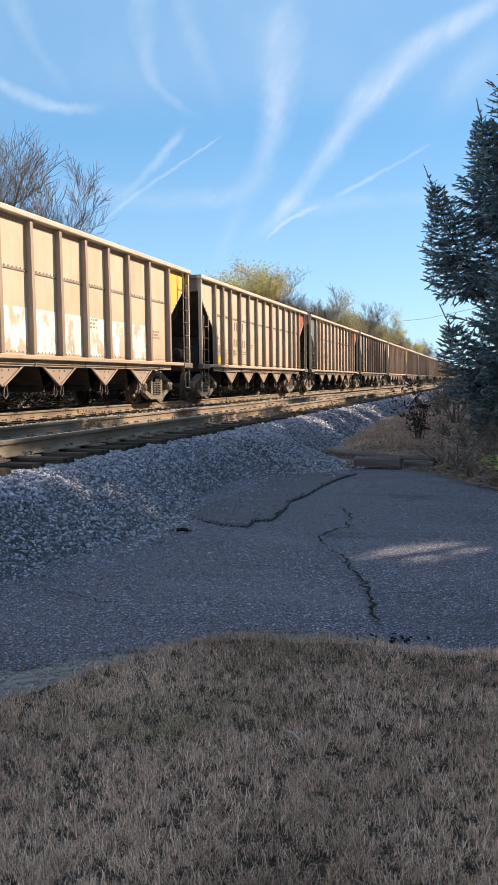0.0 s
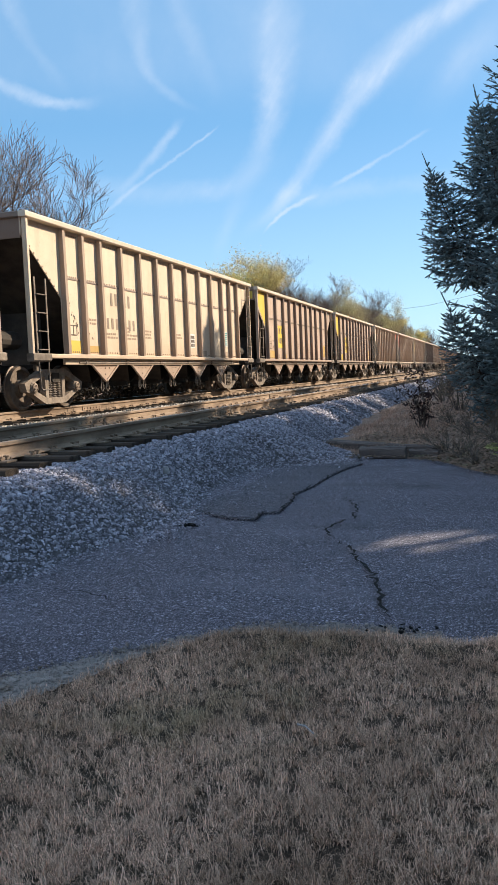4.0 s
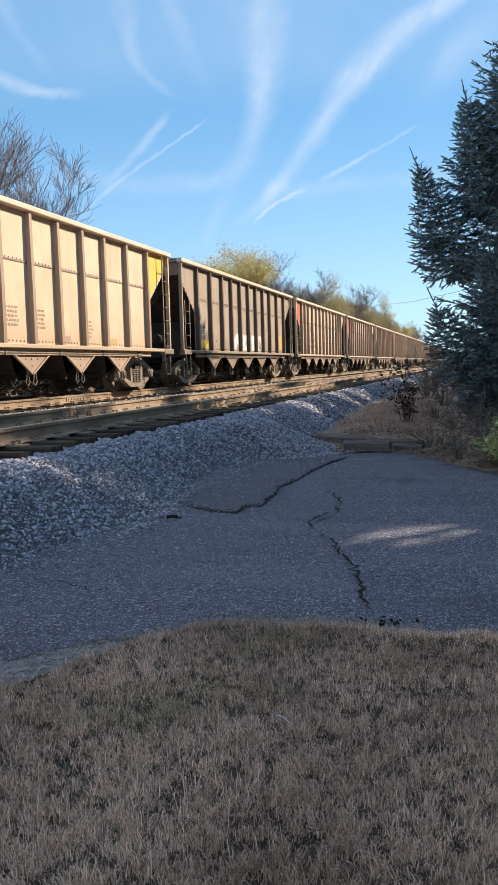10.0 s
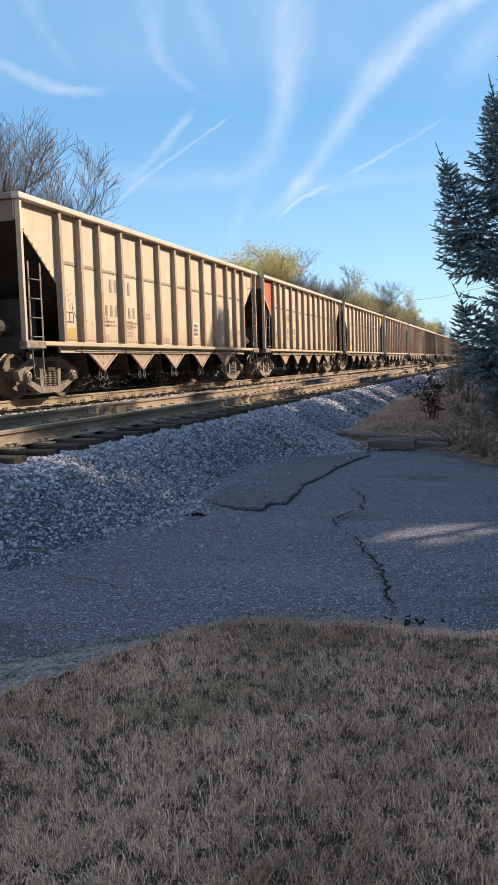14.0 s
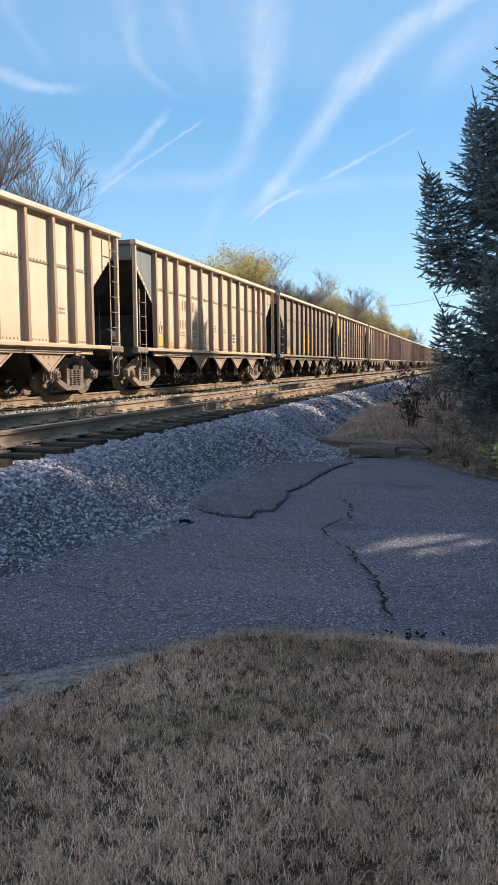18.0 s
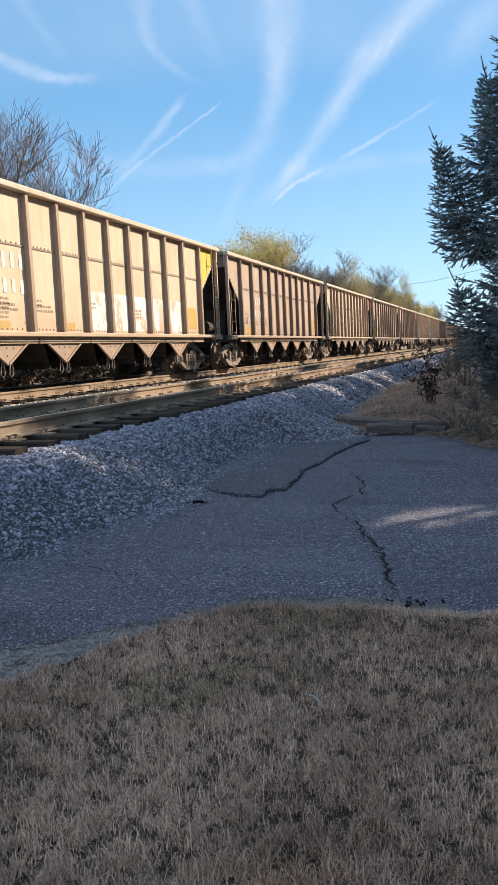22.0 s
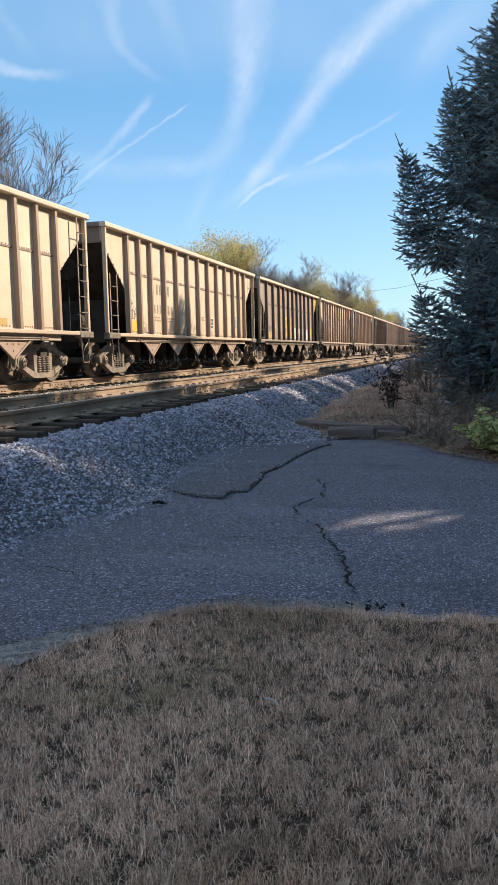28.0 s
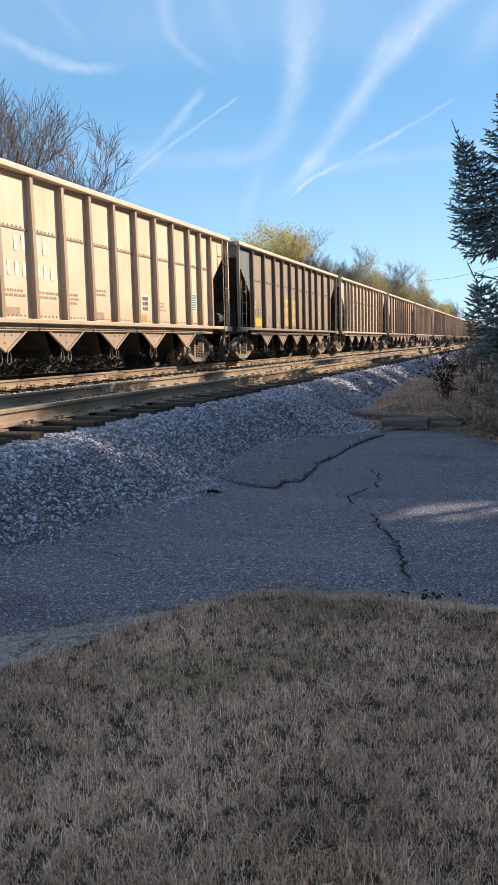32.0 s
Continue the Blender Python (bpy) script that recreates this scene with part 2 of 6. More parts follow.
def car_paint(name, base, grime, pale, rust=(0.16, 0.06, 0.025), dirt=0.5, splash=None):
    """Weathered paint on steel: runs of grime down the sheets, chalky fading, rust specks; splash: sprayed paint over its lower half."""
    m = bpy.data.materials.new(name)
    m.use_nodes = True
    g = Graph(m.node_tree)
    co = g.node("ShaderNodeTexCoord").outputs["Object"]
    info = g.node("ShaderNodeObjectInfo").outputs["Random"]
    runs = g.ramp(g.noise(co, 2.2, 6.0, 0.66, stretch=(1.0, 1.6, 0.16)), 0.42, 0.78)
    runs = g.math("MULTIPLY", runs, g.ramp(g.noise(co, 0.7, 3.0, shift=(5.0, 9.0, 2.0)), 0.3, 0.7, 0.25, 1.0))
    cloud = g.ramp(g.noise(co, 0.9, 5.0, 0.6), 0.3, 0.7)
    speck = g.ramp(g.noise(co, 38.0, 3.0, 0.6), 0.62, 0.74)
    grain = g.noise(co, 90.0, 3.0, 0.6)
    colour = g.mix(g.math("MULTIPLY", cloud, 0.75), base, pale)
    colour = g.mix(g.math("MULTIPLY", runs, dirt), colour, grime)
    colour = g.mix(g.math("MULTIPLY", speck, 0.5), colour, rust)
    sep = g.node("ShaderNodeSeparateXYZ")
    g.put(sep.inputs[0], co)
    low = g.math("MULTIPLY", g.ramp(g.math("ADD", sep.outputs[2], g.math("MULTIPLY", runs, 0.35)), 1.75, 1.1), 0.45)
    colour = g.mix(low, colour, grime)
    if splash:
        shape = g.ramp(g.noise(co, 2.6, 6.0, 0.62, stretch=(1.0, 1.0, 0.55)), 0.43, 0.50)
        colour = g.mix(g.math("MULTIPLY", shape, 0.85), colour, splash)
    hsv = g.node("ShaderNodeHueSaturation")
    g.put(hsv.inputs["Value"], g.math("MULTIPLY_ADD", info, 0.16, 0.92))
    g.put(hsv.inputs["Color"], colour)
    b = g.node("ShaderNodeBsdfPrincipled")
    g.put(b.inputs["Base Color"], hsv.outputs[0])
    g.put(b.inputs["Roughness"], g.math("MULTIPLY_ADD", runs, 0.2, 0.6))
    b.inputs["Specular IOR Level"].default_value = 0.3
    bp = g.node("ShaderNodeBump")
    bp.inputs["Strength"].default_value, bp.inputs["Distance"].default_value = 0.25, 0.02
    g.put(bp.inputs["Height"], g.math("ADD", g.math("MULTIPLY", grain, 0.3), g.noise(co, 1.3, 2.0)))
    g.put(b.inputs["Normal"], bp.outputs[0])
    out = g.node("ShaderNodeOutputMaterial")
    g.put(out.inputs[0], b.outputs[0])
    return m


TAN = car_paint("tan_car_paint", (0.60, 0.44, 0.30), (0.32, 0.215, 0.145), (0.71, 0.555, 0.405), dirt=0.5)
PALE = car_paint("pale_tan_car_paint", (0.62, 0.47, 0.335), (0.37, 0.26, 0.18), (0.73, 0.585, 0.435), dirt=0.45)
BROWN = car_paint("brown_car_paint", (0.47, 0.33, 0.245), (0.25, 0.165, 0.115), (0.56, 0.42, 0.325), dirt=0.45)
# dark brown for seams, and for end panels as painted shade and grime
DARK = car_paint("dark_seam_and_shaded_end_paint", (0.235, 0.17, 0.132), (0.115, 0.078, 0.058), (0.31, 0.235, 0.185), dirt=0.5)
GRAFFITI = car_paint("tan_paint_with_white_spray", (0.58, 0.435, 0.31), (0.32, 0.22, 0.15), (0.68, 0.54, 0.41), splash=(0.82, 0.78, 0.74))
DARK_SHEET = car_paint("dull_brown_sheet_paint", (0.335, 0.250, 0.188), (0.175, 0.122, 0.09), (0.42, 0.325, 0.25), dirt=0.5)
# dark ribs: rust, with the shade on their sides put into the colour
DARK_RIB = car_paint("rusty_shaded_dark_rib_paint", (0.135, 0.088, 0.068), (0.07, 0.046, 0.036), (0.19, 0.135, 0.105), dirt=0.5)
GRAFFITI_DARK = car_paint("dark_paint_with_white_spray", (0.335, 0.250, 0.188), (0.175, 0.122, 0.09), (0.42, 0.325, 0.25), splash=(0.75, 0.73, 0.72))
RIM = car_paint("pale_top_rim_paint", (0.58, 0.455, 0.34), (0.36, 0.25, 0.17), (0.68, 0.56, 0.44), dirt=0.35)
YELLOW = car_paint("faded_yellow_paint", (0.70, 0.46, 0.045), (0.36, 0.23, 0.06), (0.76, 0.56, 0.13), dirt=0.45)
RED = car_paint("faded_red_paint", (0.50, 0.10, 0.045), (0.25, 0.09, 0.05), (0.60, 0.20, 0.11), dirt=0.4)
SLATE = car_paint("slate_grey_paint", (0.16, 0.17, 0.19), (0.08, 0.07, 0.065), (0.25, 0.26, 0.28))
STENCIL = surface("dark_stencil_paint", (0.10, 0.075, 0.06), (0.17, 0.13, 0.10), 6, 80, 0.7, 0.0)
STENCIL_WHITE = surface("white_stencil_paint", (0.55, 0.52, 0.48), (0.75, 0.72, 0.68), 6, 80, 0.7, 0.0)
STENCIL_FAINT = surface("faint_stencil_paint", (0.30, 0.21, 0.15), (0.40, 0.29, 0.21), 6, 80, 0.7, 0.0)
STENCIL_WORN = surface("worn_stencil_paint", (0.22, 0.165, 0.125), (0.36, 0.27, 0.20), 6, 50, 0.7, 0.0)
TEAL = surface("teal_label_ink", (0.06, 0.22, 0.21), (0.14, 0.34, 0.32), 6, 80, 0.7, 0.0)
OCHRE = car_paint("faded_ochre_paint", (0.56, 0.34, 0.075), (0.30, 0.19, 0.09), (0.62, 0.44, 0.19), dirt=0.6)
# rib paints darker than the sheets: grime plus their sides' shade
TAN_RIB = car_paint("grimy_shaded_tan_rib_paint", (0.37, 0.255, 0.18), (0.18, 0.12, 0.085), (0.45, 0.33, 0.245), dirt=0.6)
BROWN_RIB = car_paint("grimy_shaded_brown_rib_paint", (0.26, 0.175, 0.13), (0.12, 0.08, 0.06), (0.33, 0.24, 0.185), dirt=0.6)
# near-black grime; on the slope sheets it stands in for shade
UNDER = surface("grimy_shaded_underframe_steel", (0.022, 0.018, 0.015), (0.075, 0.058, 0.045), 3, 40, 0.85, 0.4, vary=0.2)
CAST = surface("dusty_cast_steel", (0.10, 0.076, 0.058), (0.33, 0.262, 0.205), 5, 60, 0.8, 0.5, vary=0.2)
TREAD = surface("worn_wheel_steel", (0.09, 0.065, 0.048), (0.26, 0.20, 0.155), 4, 60, 0.6, 0.3, metal=0.3)
RAIL = surface("rusty_rail_steel", (0.13, 0.088, 0.062), (0.44, 0.325, 0.232), 3, 50, 0.8, 0.4, stretch=(1, 0.3, 1), spec=0.12)
RAILTOP = surface("polished_rail_head", (0.30, 0.25, 0.21), (0.50, 0.45, 0.40), 6, 70, 0.35, 0.1, metal=0.75)
TIEWOOD = surface("creosoted_tie_timber", (0.022, 0.017, 0.014), (0.085, 0.066, 0.052), 5, 50, 0.9, 0.7, stretch=(0.25, 2.0, 2.0), vary=0.3, spec=0.1)
OLDTIMBER = surface("weathered_tie_timber", (0.062, 0.048, 0.043), (0.18, 0.148, 0.135), 6, 60, 0.9, 0.8, stretch=(0.2, 2.0, 2.0), blotch=(0.03, 0.026, 0.023), blotch_scale=3.0)
CONCRETE = surface("pale_stone", (0.34, 0.33, 0.33), (0.52, 0.505, 0.50), 4, 90, 0.9, 0.5, blotch=(0.24, 0.232, 0.23), blotch_scale=2.0)
STONE = surface("crushed_limestone", (0.175, 0.168, 0.196), (0.48, 0.464, 0.53), 14, 110, 0.9, 0.5, island=0.60, spec=0.15)
STONE_DARK = surface("oily_ballast_stone", (0.17, 0.15, 0.13), (0.56, 0.49, 0.42), 9, 70, 0.9, 0.5, island=0.6)
BALLAST = surface("ballast_bed", (0.060, 0.058, 0.066), (0.24, 0.232, 0.255), 22, 70, 0.95, 1.0, depth=0.05, blotch=(0.085, 0.080, 0.086), blotch_scale=0.35, fine_amt=0.5)
def aggregate(name, tar, chips, cell=45.0, cover=0.7, stain=(0.16, 0.155, 0.15)):
    """Asphalt: coarse and fine chips of stone of many greys in dark binder, with pale dusty and dark oily areas."""
    m = bpy.data.materials.new(name)
    m.use_nodes = True
    g = Graph(m.node_tree)
    co = g.node("ShaderNodeTexCoord").outputs["Object"]

    def layer(scale, share, under):
        cells = g.node("ShaderNodeTexVoronoi")
        g.put(cells.inputs["Vector"], co)
        cells.inputs["Scale"].default_value = scale
        sep = g.node("ShaderNodeSeparateColor")
        g.put(sep.inputs[0], cells.outputs["Color"])
        inside = g.ramp(cells.outputs["Distance"], 0.55, 0.32)
        shown = g.math("MULTIPLY", inside, g.ramp(sep.outputs[0], 1.0 - share - 0.1, 1.0 - share + 0.1))
        chip = g.mix(g.math("POWER", sep.outputs[1], 1.8), chips[0], chips[1])
        return g.mix(shown, under, chip), shown

    colour, fine = layer(cell * 2.6, 0.9, (*tar, 1))
    colour, coarse = layer(cell, cover * 0.6, colour)
    wear = g.ramp(g.noise(co, 0.9, 6.0, 0.62, stretch=(0.45, 1.5, 1.0)), 0.46, 0.74)
    colour = g.mix(g.math("MULTIPLY", wear, 0.28), colour, stain)
    oil = g.ramp(g.noise(co, 0.8, 4.0, 0.6, stretch=(0.5, 1.4, 1.0), shift=(7.0, 2.0, 0.0)), 0.52, 0.75)
    colour = g.mix(g.math("MULTIPLY", oil, 0.55), colour, (0.035, 0.034, 0.040))
    b = g.node("ShaderNodeBsdfPrincipled")
    g.put(b.inputs["Base Color"], colour)
    b.inputs["Roughness"].default_value, b.inputs["Specular IOR Level"].default_value = 0.8, 0.35
    bp = g.node("ShaderNodeBump")
    bp.inputs["Strength"].default_value, bp.inputs["Distance"].default_value = 1.0, 0.010
    g.put(bp.inputs["Height"], g.math("ADD", coarse, g.math("MULTIPLY", fine, 0.4)))
    g.put(b.inputs["Normal"], bp.outputs[0])
    out = g.node("ShaderNodeOutputMaterial")
    g.put(out.inputs[0], b.outputs[0])
    return m


ASPHALT = aggregate("worn_asphalt", (0.058, 0.054, 0.069), ((0.12, 0.112, 0.142), (0.70, 0.655, 0.775)), 58.0, 0.8, (0.29, 0.272, 0.318))
ASPHALT_PATCH = aggregate("asphalt_patch", (0.046, 0.043, 0.054), ((0.10, 0.094, 0.116), (0.58, 0.55, 0.63)), 56.0, 0.7, (0.23, 0.217, 0.25))
CHIP = surface("asphalt_chips", (0.085, 0.080, 0.092), (0.34, 0.322, 0.358), 12, 90, 0.85, 0.2, island=0.7)
SHRUBTWIG = surface("dark_shrub_twigs", (0.08, 0.065, 0.056), (0.20, 0.165, 0.14), 6, 40, 0.9, 0.0, island=0.3)
DIRT = surface("pale_gritty_soil", (0.16, 0.140, 0.130), (0.52, 0.465, 0.435), 14, 110, 0.95, 0.9, depth=0.02, blotch=(0.11, 0.085, 0.065), blotch_scale=3.0, fine_amt=0.6)
# near black holds the cracks' inner shade; black asphalt lumps share it
CRACK = surface("crack_shade_and_black_asphalt", (0.006, 0.006, 0.006), (0.02, 0.018, 0.016), 20, 90, 0.95, 0.5)
# soil darkened to stand in for shade between the grass blades
SOIL = surface("shade_dark_thatch_soil", (0.030, 0.020, 0.014), (0.105, 0.070, 0.048), 9, 90, 0.95, 1.0, depth=0.03, blotch=(0.05, 0.045, 0.028), blotch_scale=0.9)
GROUND = surface("dry_field_ground", (0.10, 0.085, 0.05), (0.22, 0.18, 0.11), 0.15, 6, 0.95, 0.6, depth=0.1, blotch=(0.085, 0.09, 0.045), blotch_scale=0.05)
LITTER = surface("dead_grass_and_leaf_litter", (0.25, 0.162, 0.120), (0.46, 0.325, 0.245), 3, 40, 0.95, 1.0, depth=0.06, blotch=(0.10, 0.07, 0.045), blotch_scale=1.0)
BARK = surface("grey_brown_bark", (0.065, 0.05, 0.04), (0.17, 0.135, 0.11), 4, 40, 0.95, 0.8, stretch=(2, 2, 0.4), depth=0.03)
TWIG = surface("bare_twig_bark", (0.11, 0.08, 0.068), (0.25, 0.19, 0.155), 3, 20, 0.9, 0.0, island=0.25)
SPRUCEBARK = surface("spruce_bark", (0.04, 0.03, 0.024), (0.10, 0.075, 0.058), 5, 40, 0.95, 0.6)
IRON = surface("galvanised_wire", (0.10, 0.10, 0.10), (0.18, 0.18, 0.18), 5, 40, 0.6, 0.0)


def leaf_stuff(name, a, b, c=None, at=(0.45, 0.65), scale=0.8, through=0.3, rough=0.6, island=0.35):
    """Leaves, needles and blades: colour patches over the plant and a change from piece to piece."""
    return surface(name, a, b, scale, scale * 12, rough, 0.0, blotch=c, blotch_scale=scale * 0.9, blotch_at=at, island=island, spec=0.08, through=through)


LAWN = leaf_stuff("dormant_lawn_grass", (0.33, 0.212, 0.146), (0.80, 0.555, 0.415), (0.37, 0.285, 0.170), (0.50, 0.74), 1.2, through=0.2, island=0.7)
STRAW = leaf_stuff("long_dead_grass", (0.42, 0.275, 0.20), (0.64, 0.44, 0.335), (0.33, 0.21, 0.155), (0.5, 0.7), 1.0, through=0.25)
NEEDLE = leaf_stuff("blue_green_needles", (0.125, 0.170, 0.190), (0.25, 0.315, 0.32), None, scale=1.2, through=0.1, island=0.35)
GOLD = leaf_stuff("thin_gold_leaves", (0.56, 0.45, 0.16), (0.74, 0.57, 0.23), (0.46, 0.47, 0.22), (0.42, 0.62), 0.35)
GREENLEAF = leaf_stuff("late_green_leaves", (0.46, 0.41, 0.20), (0.60, 0.52, 0.28), (0.52, 0.40, 0.23), (0.5, 0.7), 0.4)
RUSSET = leaf_stuff("dark_russet_leaves", (0.04, 0.026, 0.026), (0.10, 0.065, 0.06), None, scale=3.0)
SHRUBLEAF = leaf_stuff("yellowing_shrub_leaves", (0.34, 0.37, 0.16), (0.58, 0.56, 0.27), (0.34, 0.24, 0.14), (0.6, 0.75), 2.5)
DRYLEAF = leaf_stuff("brown_shrub_leaves", (0.12, 0.09, 0.07), (0.30, 0.23, 0.17), (0.20, 0.20, 0.12), (0.5, 0.7), 2.5)
# leaves near black: shade seen under the cars is put into their colour
HEDGELEAF = leaf_stuff("shade_dark_brush_leaves", (0.026, 0.021, 0.015), (0.060, 0.048, 0.034), (0.055, 0.038, 0.027), (0.5, 0.75), 0.6, through=0.0, rough=0.95)


# ---- mesh helpers ----
class Geo:
    """Gathers corners and faces of one part."""

    def __init__(self):
        self.v, self.f = [], []

    def add(self, verts, faces):
        n = len(self.v)
        self.v += [tuple(p) for p in verts]
        self.f += [tuple(i + n for i in f) for f in faces]
        return self

    def bar(self, a, b, w, h, up=(0, 0, 1), cut=0.15):
        """A straight bar of section w x h from a to b with chamfered long edges."""
        a, b, up = Vector(a), Vector(b), Vector(up)
        d = (b - a).normalized()
        if abs(d.dot(up)) > 0.99:
            up = Vector((1, 0, 0))
        s = d.cross(up).normalized()
        u = s.cross(d)
        c = min(w, h) * cut
        ring = [(w / 2 - c, -h / 2), (w / 2, -h / 2 + c), (w / 2, h / 2 - c), (w / 2 - c, h / 2), (-w / 2 + c, h / 2), (-w / 2, h / 2 - c), (-w / 2, -h / 2 + c), (-w / 2 + c, -h / 2)]
        vs = [p + s * x + u * y for p in (a, b) for x, y in ring]
        n = 8
        return self.add(vs, [tuple(reversed(range(n))), tuple(range(n, 2 * n))] + [(i, (i + 1) % n, n + (i + 1) % n, n + i) for i in range(n)])

    def box(self, x0, x1, y0, y1, z0, z1):
        vs = [(x, y, z) for z in (z0, z1) for y in (y0, y1) for x in (x0, x1)]
        return self.add(vs, [(0, 2, 3, 1), (4, 5, 7, 6), (0, 1, 5, 4), (1, 3, 7, 5), (3, 2, 6, 7), (2, 0, 4, 6)])

    def prism(self, ring, shift):
        """A closed ring of places swept by one vector."""
        n = len(ring)
        ring = [Vector(p) for p in ring]
        vs = ring + [p + Vector(shift) for p in ring]
        return self.add(vs, [tuple(reversed(range(n))), tuple(range(n, 2 * n))] + [(i, (i + 1) % n, n + (i + 1) % n, n + i) for i in range(n)])

    def tube(self, path, radii, n=6, cap=True):
        path = [Vector(p) for p in path]
        vs, fs = [], []
        for i, p in enumerate(path):
            d = (path[min(i + 1, len(path) - 1)] - path[max(i - 1, 0)]).normalized()
            s = d.cross(Vector((0.13, 0.31, 0.94)))
            s = (s if s.length > 1e-3 else d.cross(Vector((1, 0, 0)))).normalized()
            u = d.cross(s)
            vs += [p + (s * math.cos(6.28319 * k / n) + u * math.sin(6.28319 * k / n)) * radii[i] for k in range(n)]
        for i in range(len(path) - 1):
            fs += [(i * n + k, i * n + (k + 1) % n, (i + 1) * n + (k + 1) % n, (i + 1) * n + k) for k in range(n)]
        if cap:
            fs += [tuple(reversed(range(n))), tuple(range((len(path) - 1) * n, len(path) * n))]
        return self.add(vs, fs)

    def turned(self, centre, axis, profile, n=16):
        """A solid of revolution about an axis ('x', 'y' or 'z') through centre; profile: (along, radius)."""
        cx, cy, cz = centre
        vs, fs = [], []
        for a, r in profile:
            for k in range(n):
                c, s = r * math.cos(6.28319 * k / n), r * math.sin(6.28319 * k / n)
                vs.append((cx + a, cy + c, cz + s) if axis == "x" else (cx + s, cy + a, cz + c) if axis == "y" else (cx + c, cy + s, cz + a))
        m = len(profile)
        for i in range(m - 1):
            fs += [(i * n + k, i * n + (k + 1) % n, (i + 1) * n + (k + 1) % n, (i + 1) * n + k) for k in range(n)]
        fs += [tuple(reversed(range(n))), tuple(range((m - 1) * n, m * n))]
        return self.add(vs, fs)

    def mesh(self, name, material, smooth=False):
        me = bpy.data.meshes.new(name)
        me.from_pydata(self.v, [], self.f)
        me.materials.append(material)
        if smooth:
            me.shade_smooth()
        return me


def part(name, geo, material, parent, label="", smooth=False):
    """Links a Geo, or a mesh that is there already, as one mesh object under a thing or a part."""
    me = geo if isinstance(geo, bpy.types.Mesh) else geo.mesh(name, material, smooth)
    ob = new(name, me)
    ob.parent = parent
    return tagged(ob, label) if label else ob


def thing(name, label, category, at=None, group="", kind=""):
    ob = new(name)
    ob.empty_display_size = 0.2
    if at is not None:
        ob.matrix_basis = at
    return tagged(ob, label, category, group, kind)


def solid(name, geo, material, label, category, at=None, group="", kind="", smooth=False):
    ob = new(name, geo if isinstance(geo, bpy.types.Mesh) else geo.mesh(name, material, smooth))
    if at is not None:
        ob.matrix_basis = at
    return tagged(ob, label, category, group, kind)


def fast_mesh(name, verts, faces, material, smooth=False):
    """A mesh from numpy arrays of corners (n, 3) and equal-sided faces (m, k)."""
    me = bpy.data.meshes.new(name)
    verts, faces = np.asarray(verts, np.float32), np.asarray(faces, np.int32)
    k = faces.shape[1]
    me.vertices.add(len(verts)), me.loops.add(faces.size), me.polygons.add(len(faces))
    me.vertices.foreach_set("co", verts.ravel())
    me.loops.foreach_set("vertex_index", faces.ravel())
    me.polygons.foreach_set("loop_start", np.arange(0, faces.size, k, dtype=np.int32))
    me.materials.append(material)
    me.update(calc_edges=True)
    if smooth:
        me.shade_smooth()
    return me


def smoothstep(a, b, x):
    t = np.clip((np.asarray(x, float) - a) / (b - a), 0, 1)
    return t * t * (3 - 2 * t)


def bumps(x, y, scale, seed=0.0):
    """Soft uneven ground, about -1 to 1."""
    x, y = np.asarray(x, float) / scale + seed, np.asarray(y, float) / scale - seed
    return (np.sin(1.7 * x + 0.6 * np.sin(1.3 * y)) + np.sin(2.3 * y + 0.9 * np.sin(1.1 * x) + 1.0) + 0.6 * np.sin(3.9 * x - 2.9 * y + 2.0) + 0.5 * np.sin(6.1 * y + 4.3 * x)) / 3.1


def sheet(name, xs, ys, height, material, keep=None):
    """A height field over a grid; keep(x, y) tells which cells stay."""
    X, Y = np.meshgrid(xs, ys, indexing="ij")
    Z = height(X, Y)
    nx, ny = X.shape
    idx = np.arange(nx * ny).reshape(nx, ny)
    faces = np.stack([idx[:-1, :-1], idx[1:, :-1], idx[1:, 1:], idx[:-1, 1:]], -1).reshape(-1, 4)
    if keep is not None:
        cx, cy = (X[:-1, :-1] + X[1:, 1:]) / 2, (Y[:-1, :-1] + Y[1:, 1:]) / 2
        faces = faces[keep(cx, cy).ravel()]
    return fast_mesh(name, np.stack([X, Y, Z], -1).reshape(-1, 3), faces, material, True)


# ---- the plan ----
RAIL_Z = 0.81                           # top of the rails; the asphalt lies at 0
NEAR_TRACK, FAR_TRACK, GAUGE = -5.41, -10.02, 1.51
BED_Z = RAIL_Z - 0.255                  # ballast between the ties
rng = np.random.default_rng(7)


def toe(y):
    """Where the ballast shoulder meets the asphalt."""
    y = np.asarray(y, float)
    spill = 1.05 * smoothstep(11.2, 12.8, y) * (1 - smoothstep(13.4, 14.8, y))
    return np.interp(y, [3.0, 4.83, 5.8, 6.44, 7.2, 8.0, 8.6, 10.3, 12.0], [-3.3, -3.11, -2.97, -2.86, -2.86, -2.95, -3.08, -3.26, -3.0]) + 0.03 * np.sin(y * 5.3) + 0.02 * np.sin(y * 11.0) + spill


def bed(x, y):
    """Height of the ballast: shoulder, two track beds, and the far shoulder."""
    x, y = np.asarray(x, float), np.asarray(y, float)
    t = toe(y)
    up = smoothstep(0, 1, (t + 0.25 - x) / (t + 0.25 + 4.05)) * (BED_Z + 0.07) - 0.07
    dip = -0.055 * smoothstep(-8.75, -8.3, x) * smoothstep(-6.7, -7.1, x)
    down = smoothstep(-12.0, -13.8, x) * 0.62
    return up - dip - down + 0.018 * bumps(x, y, 0.35)


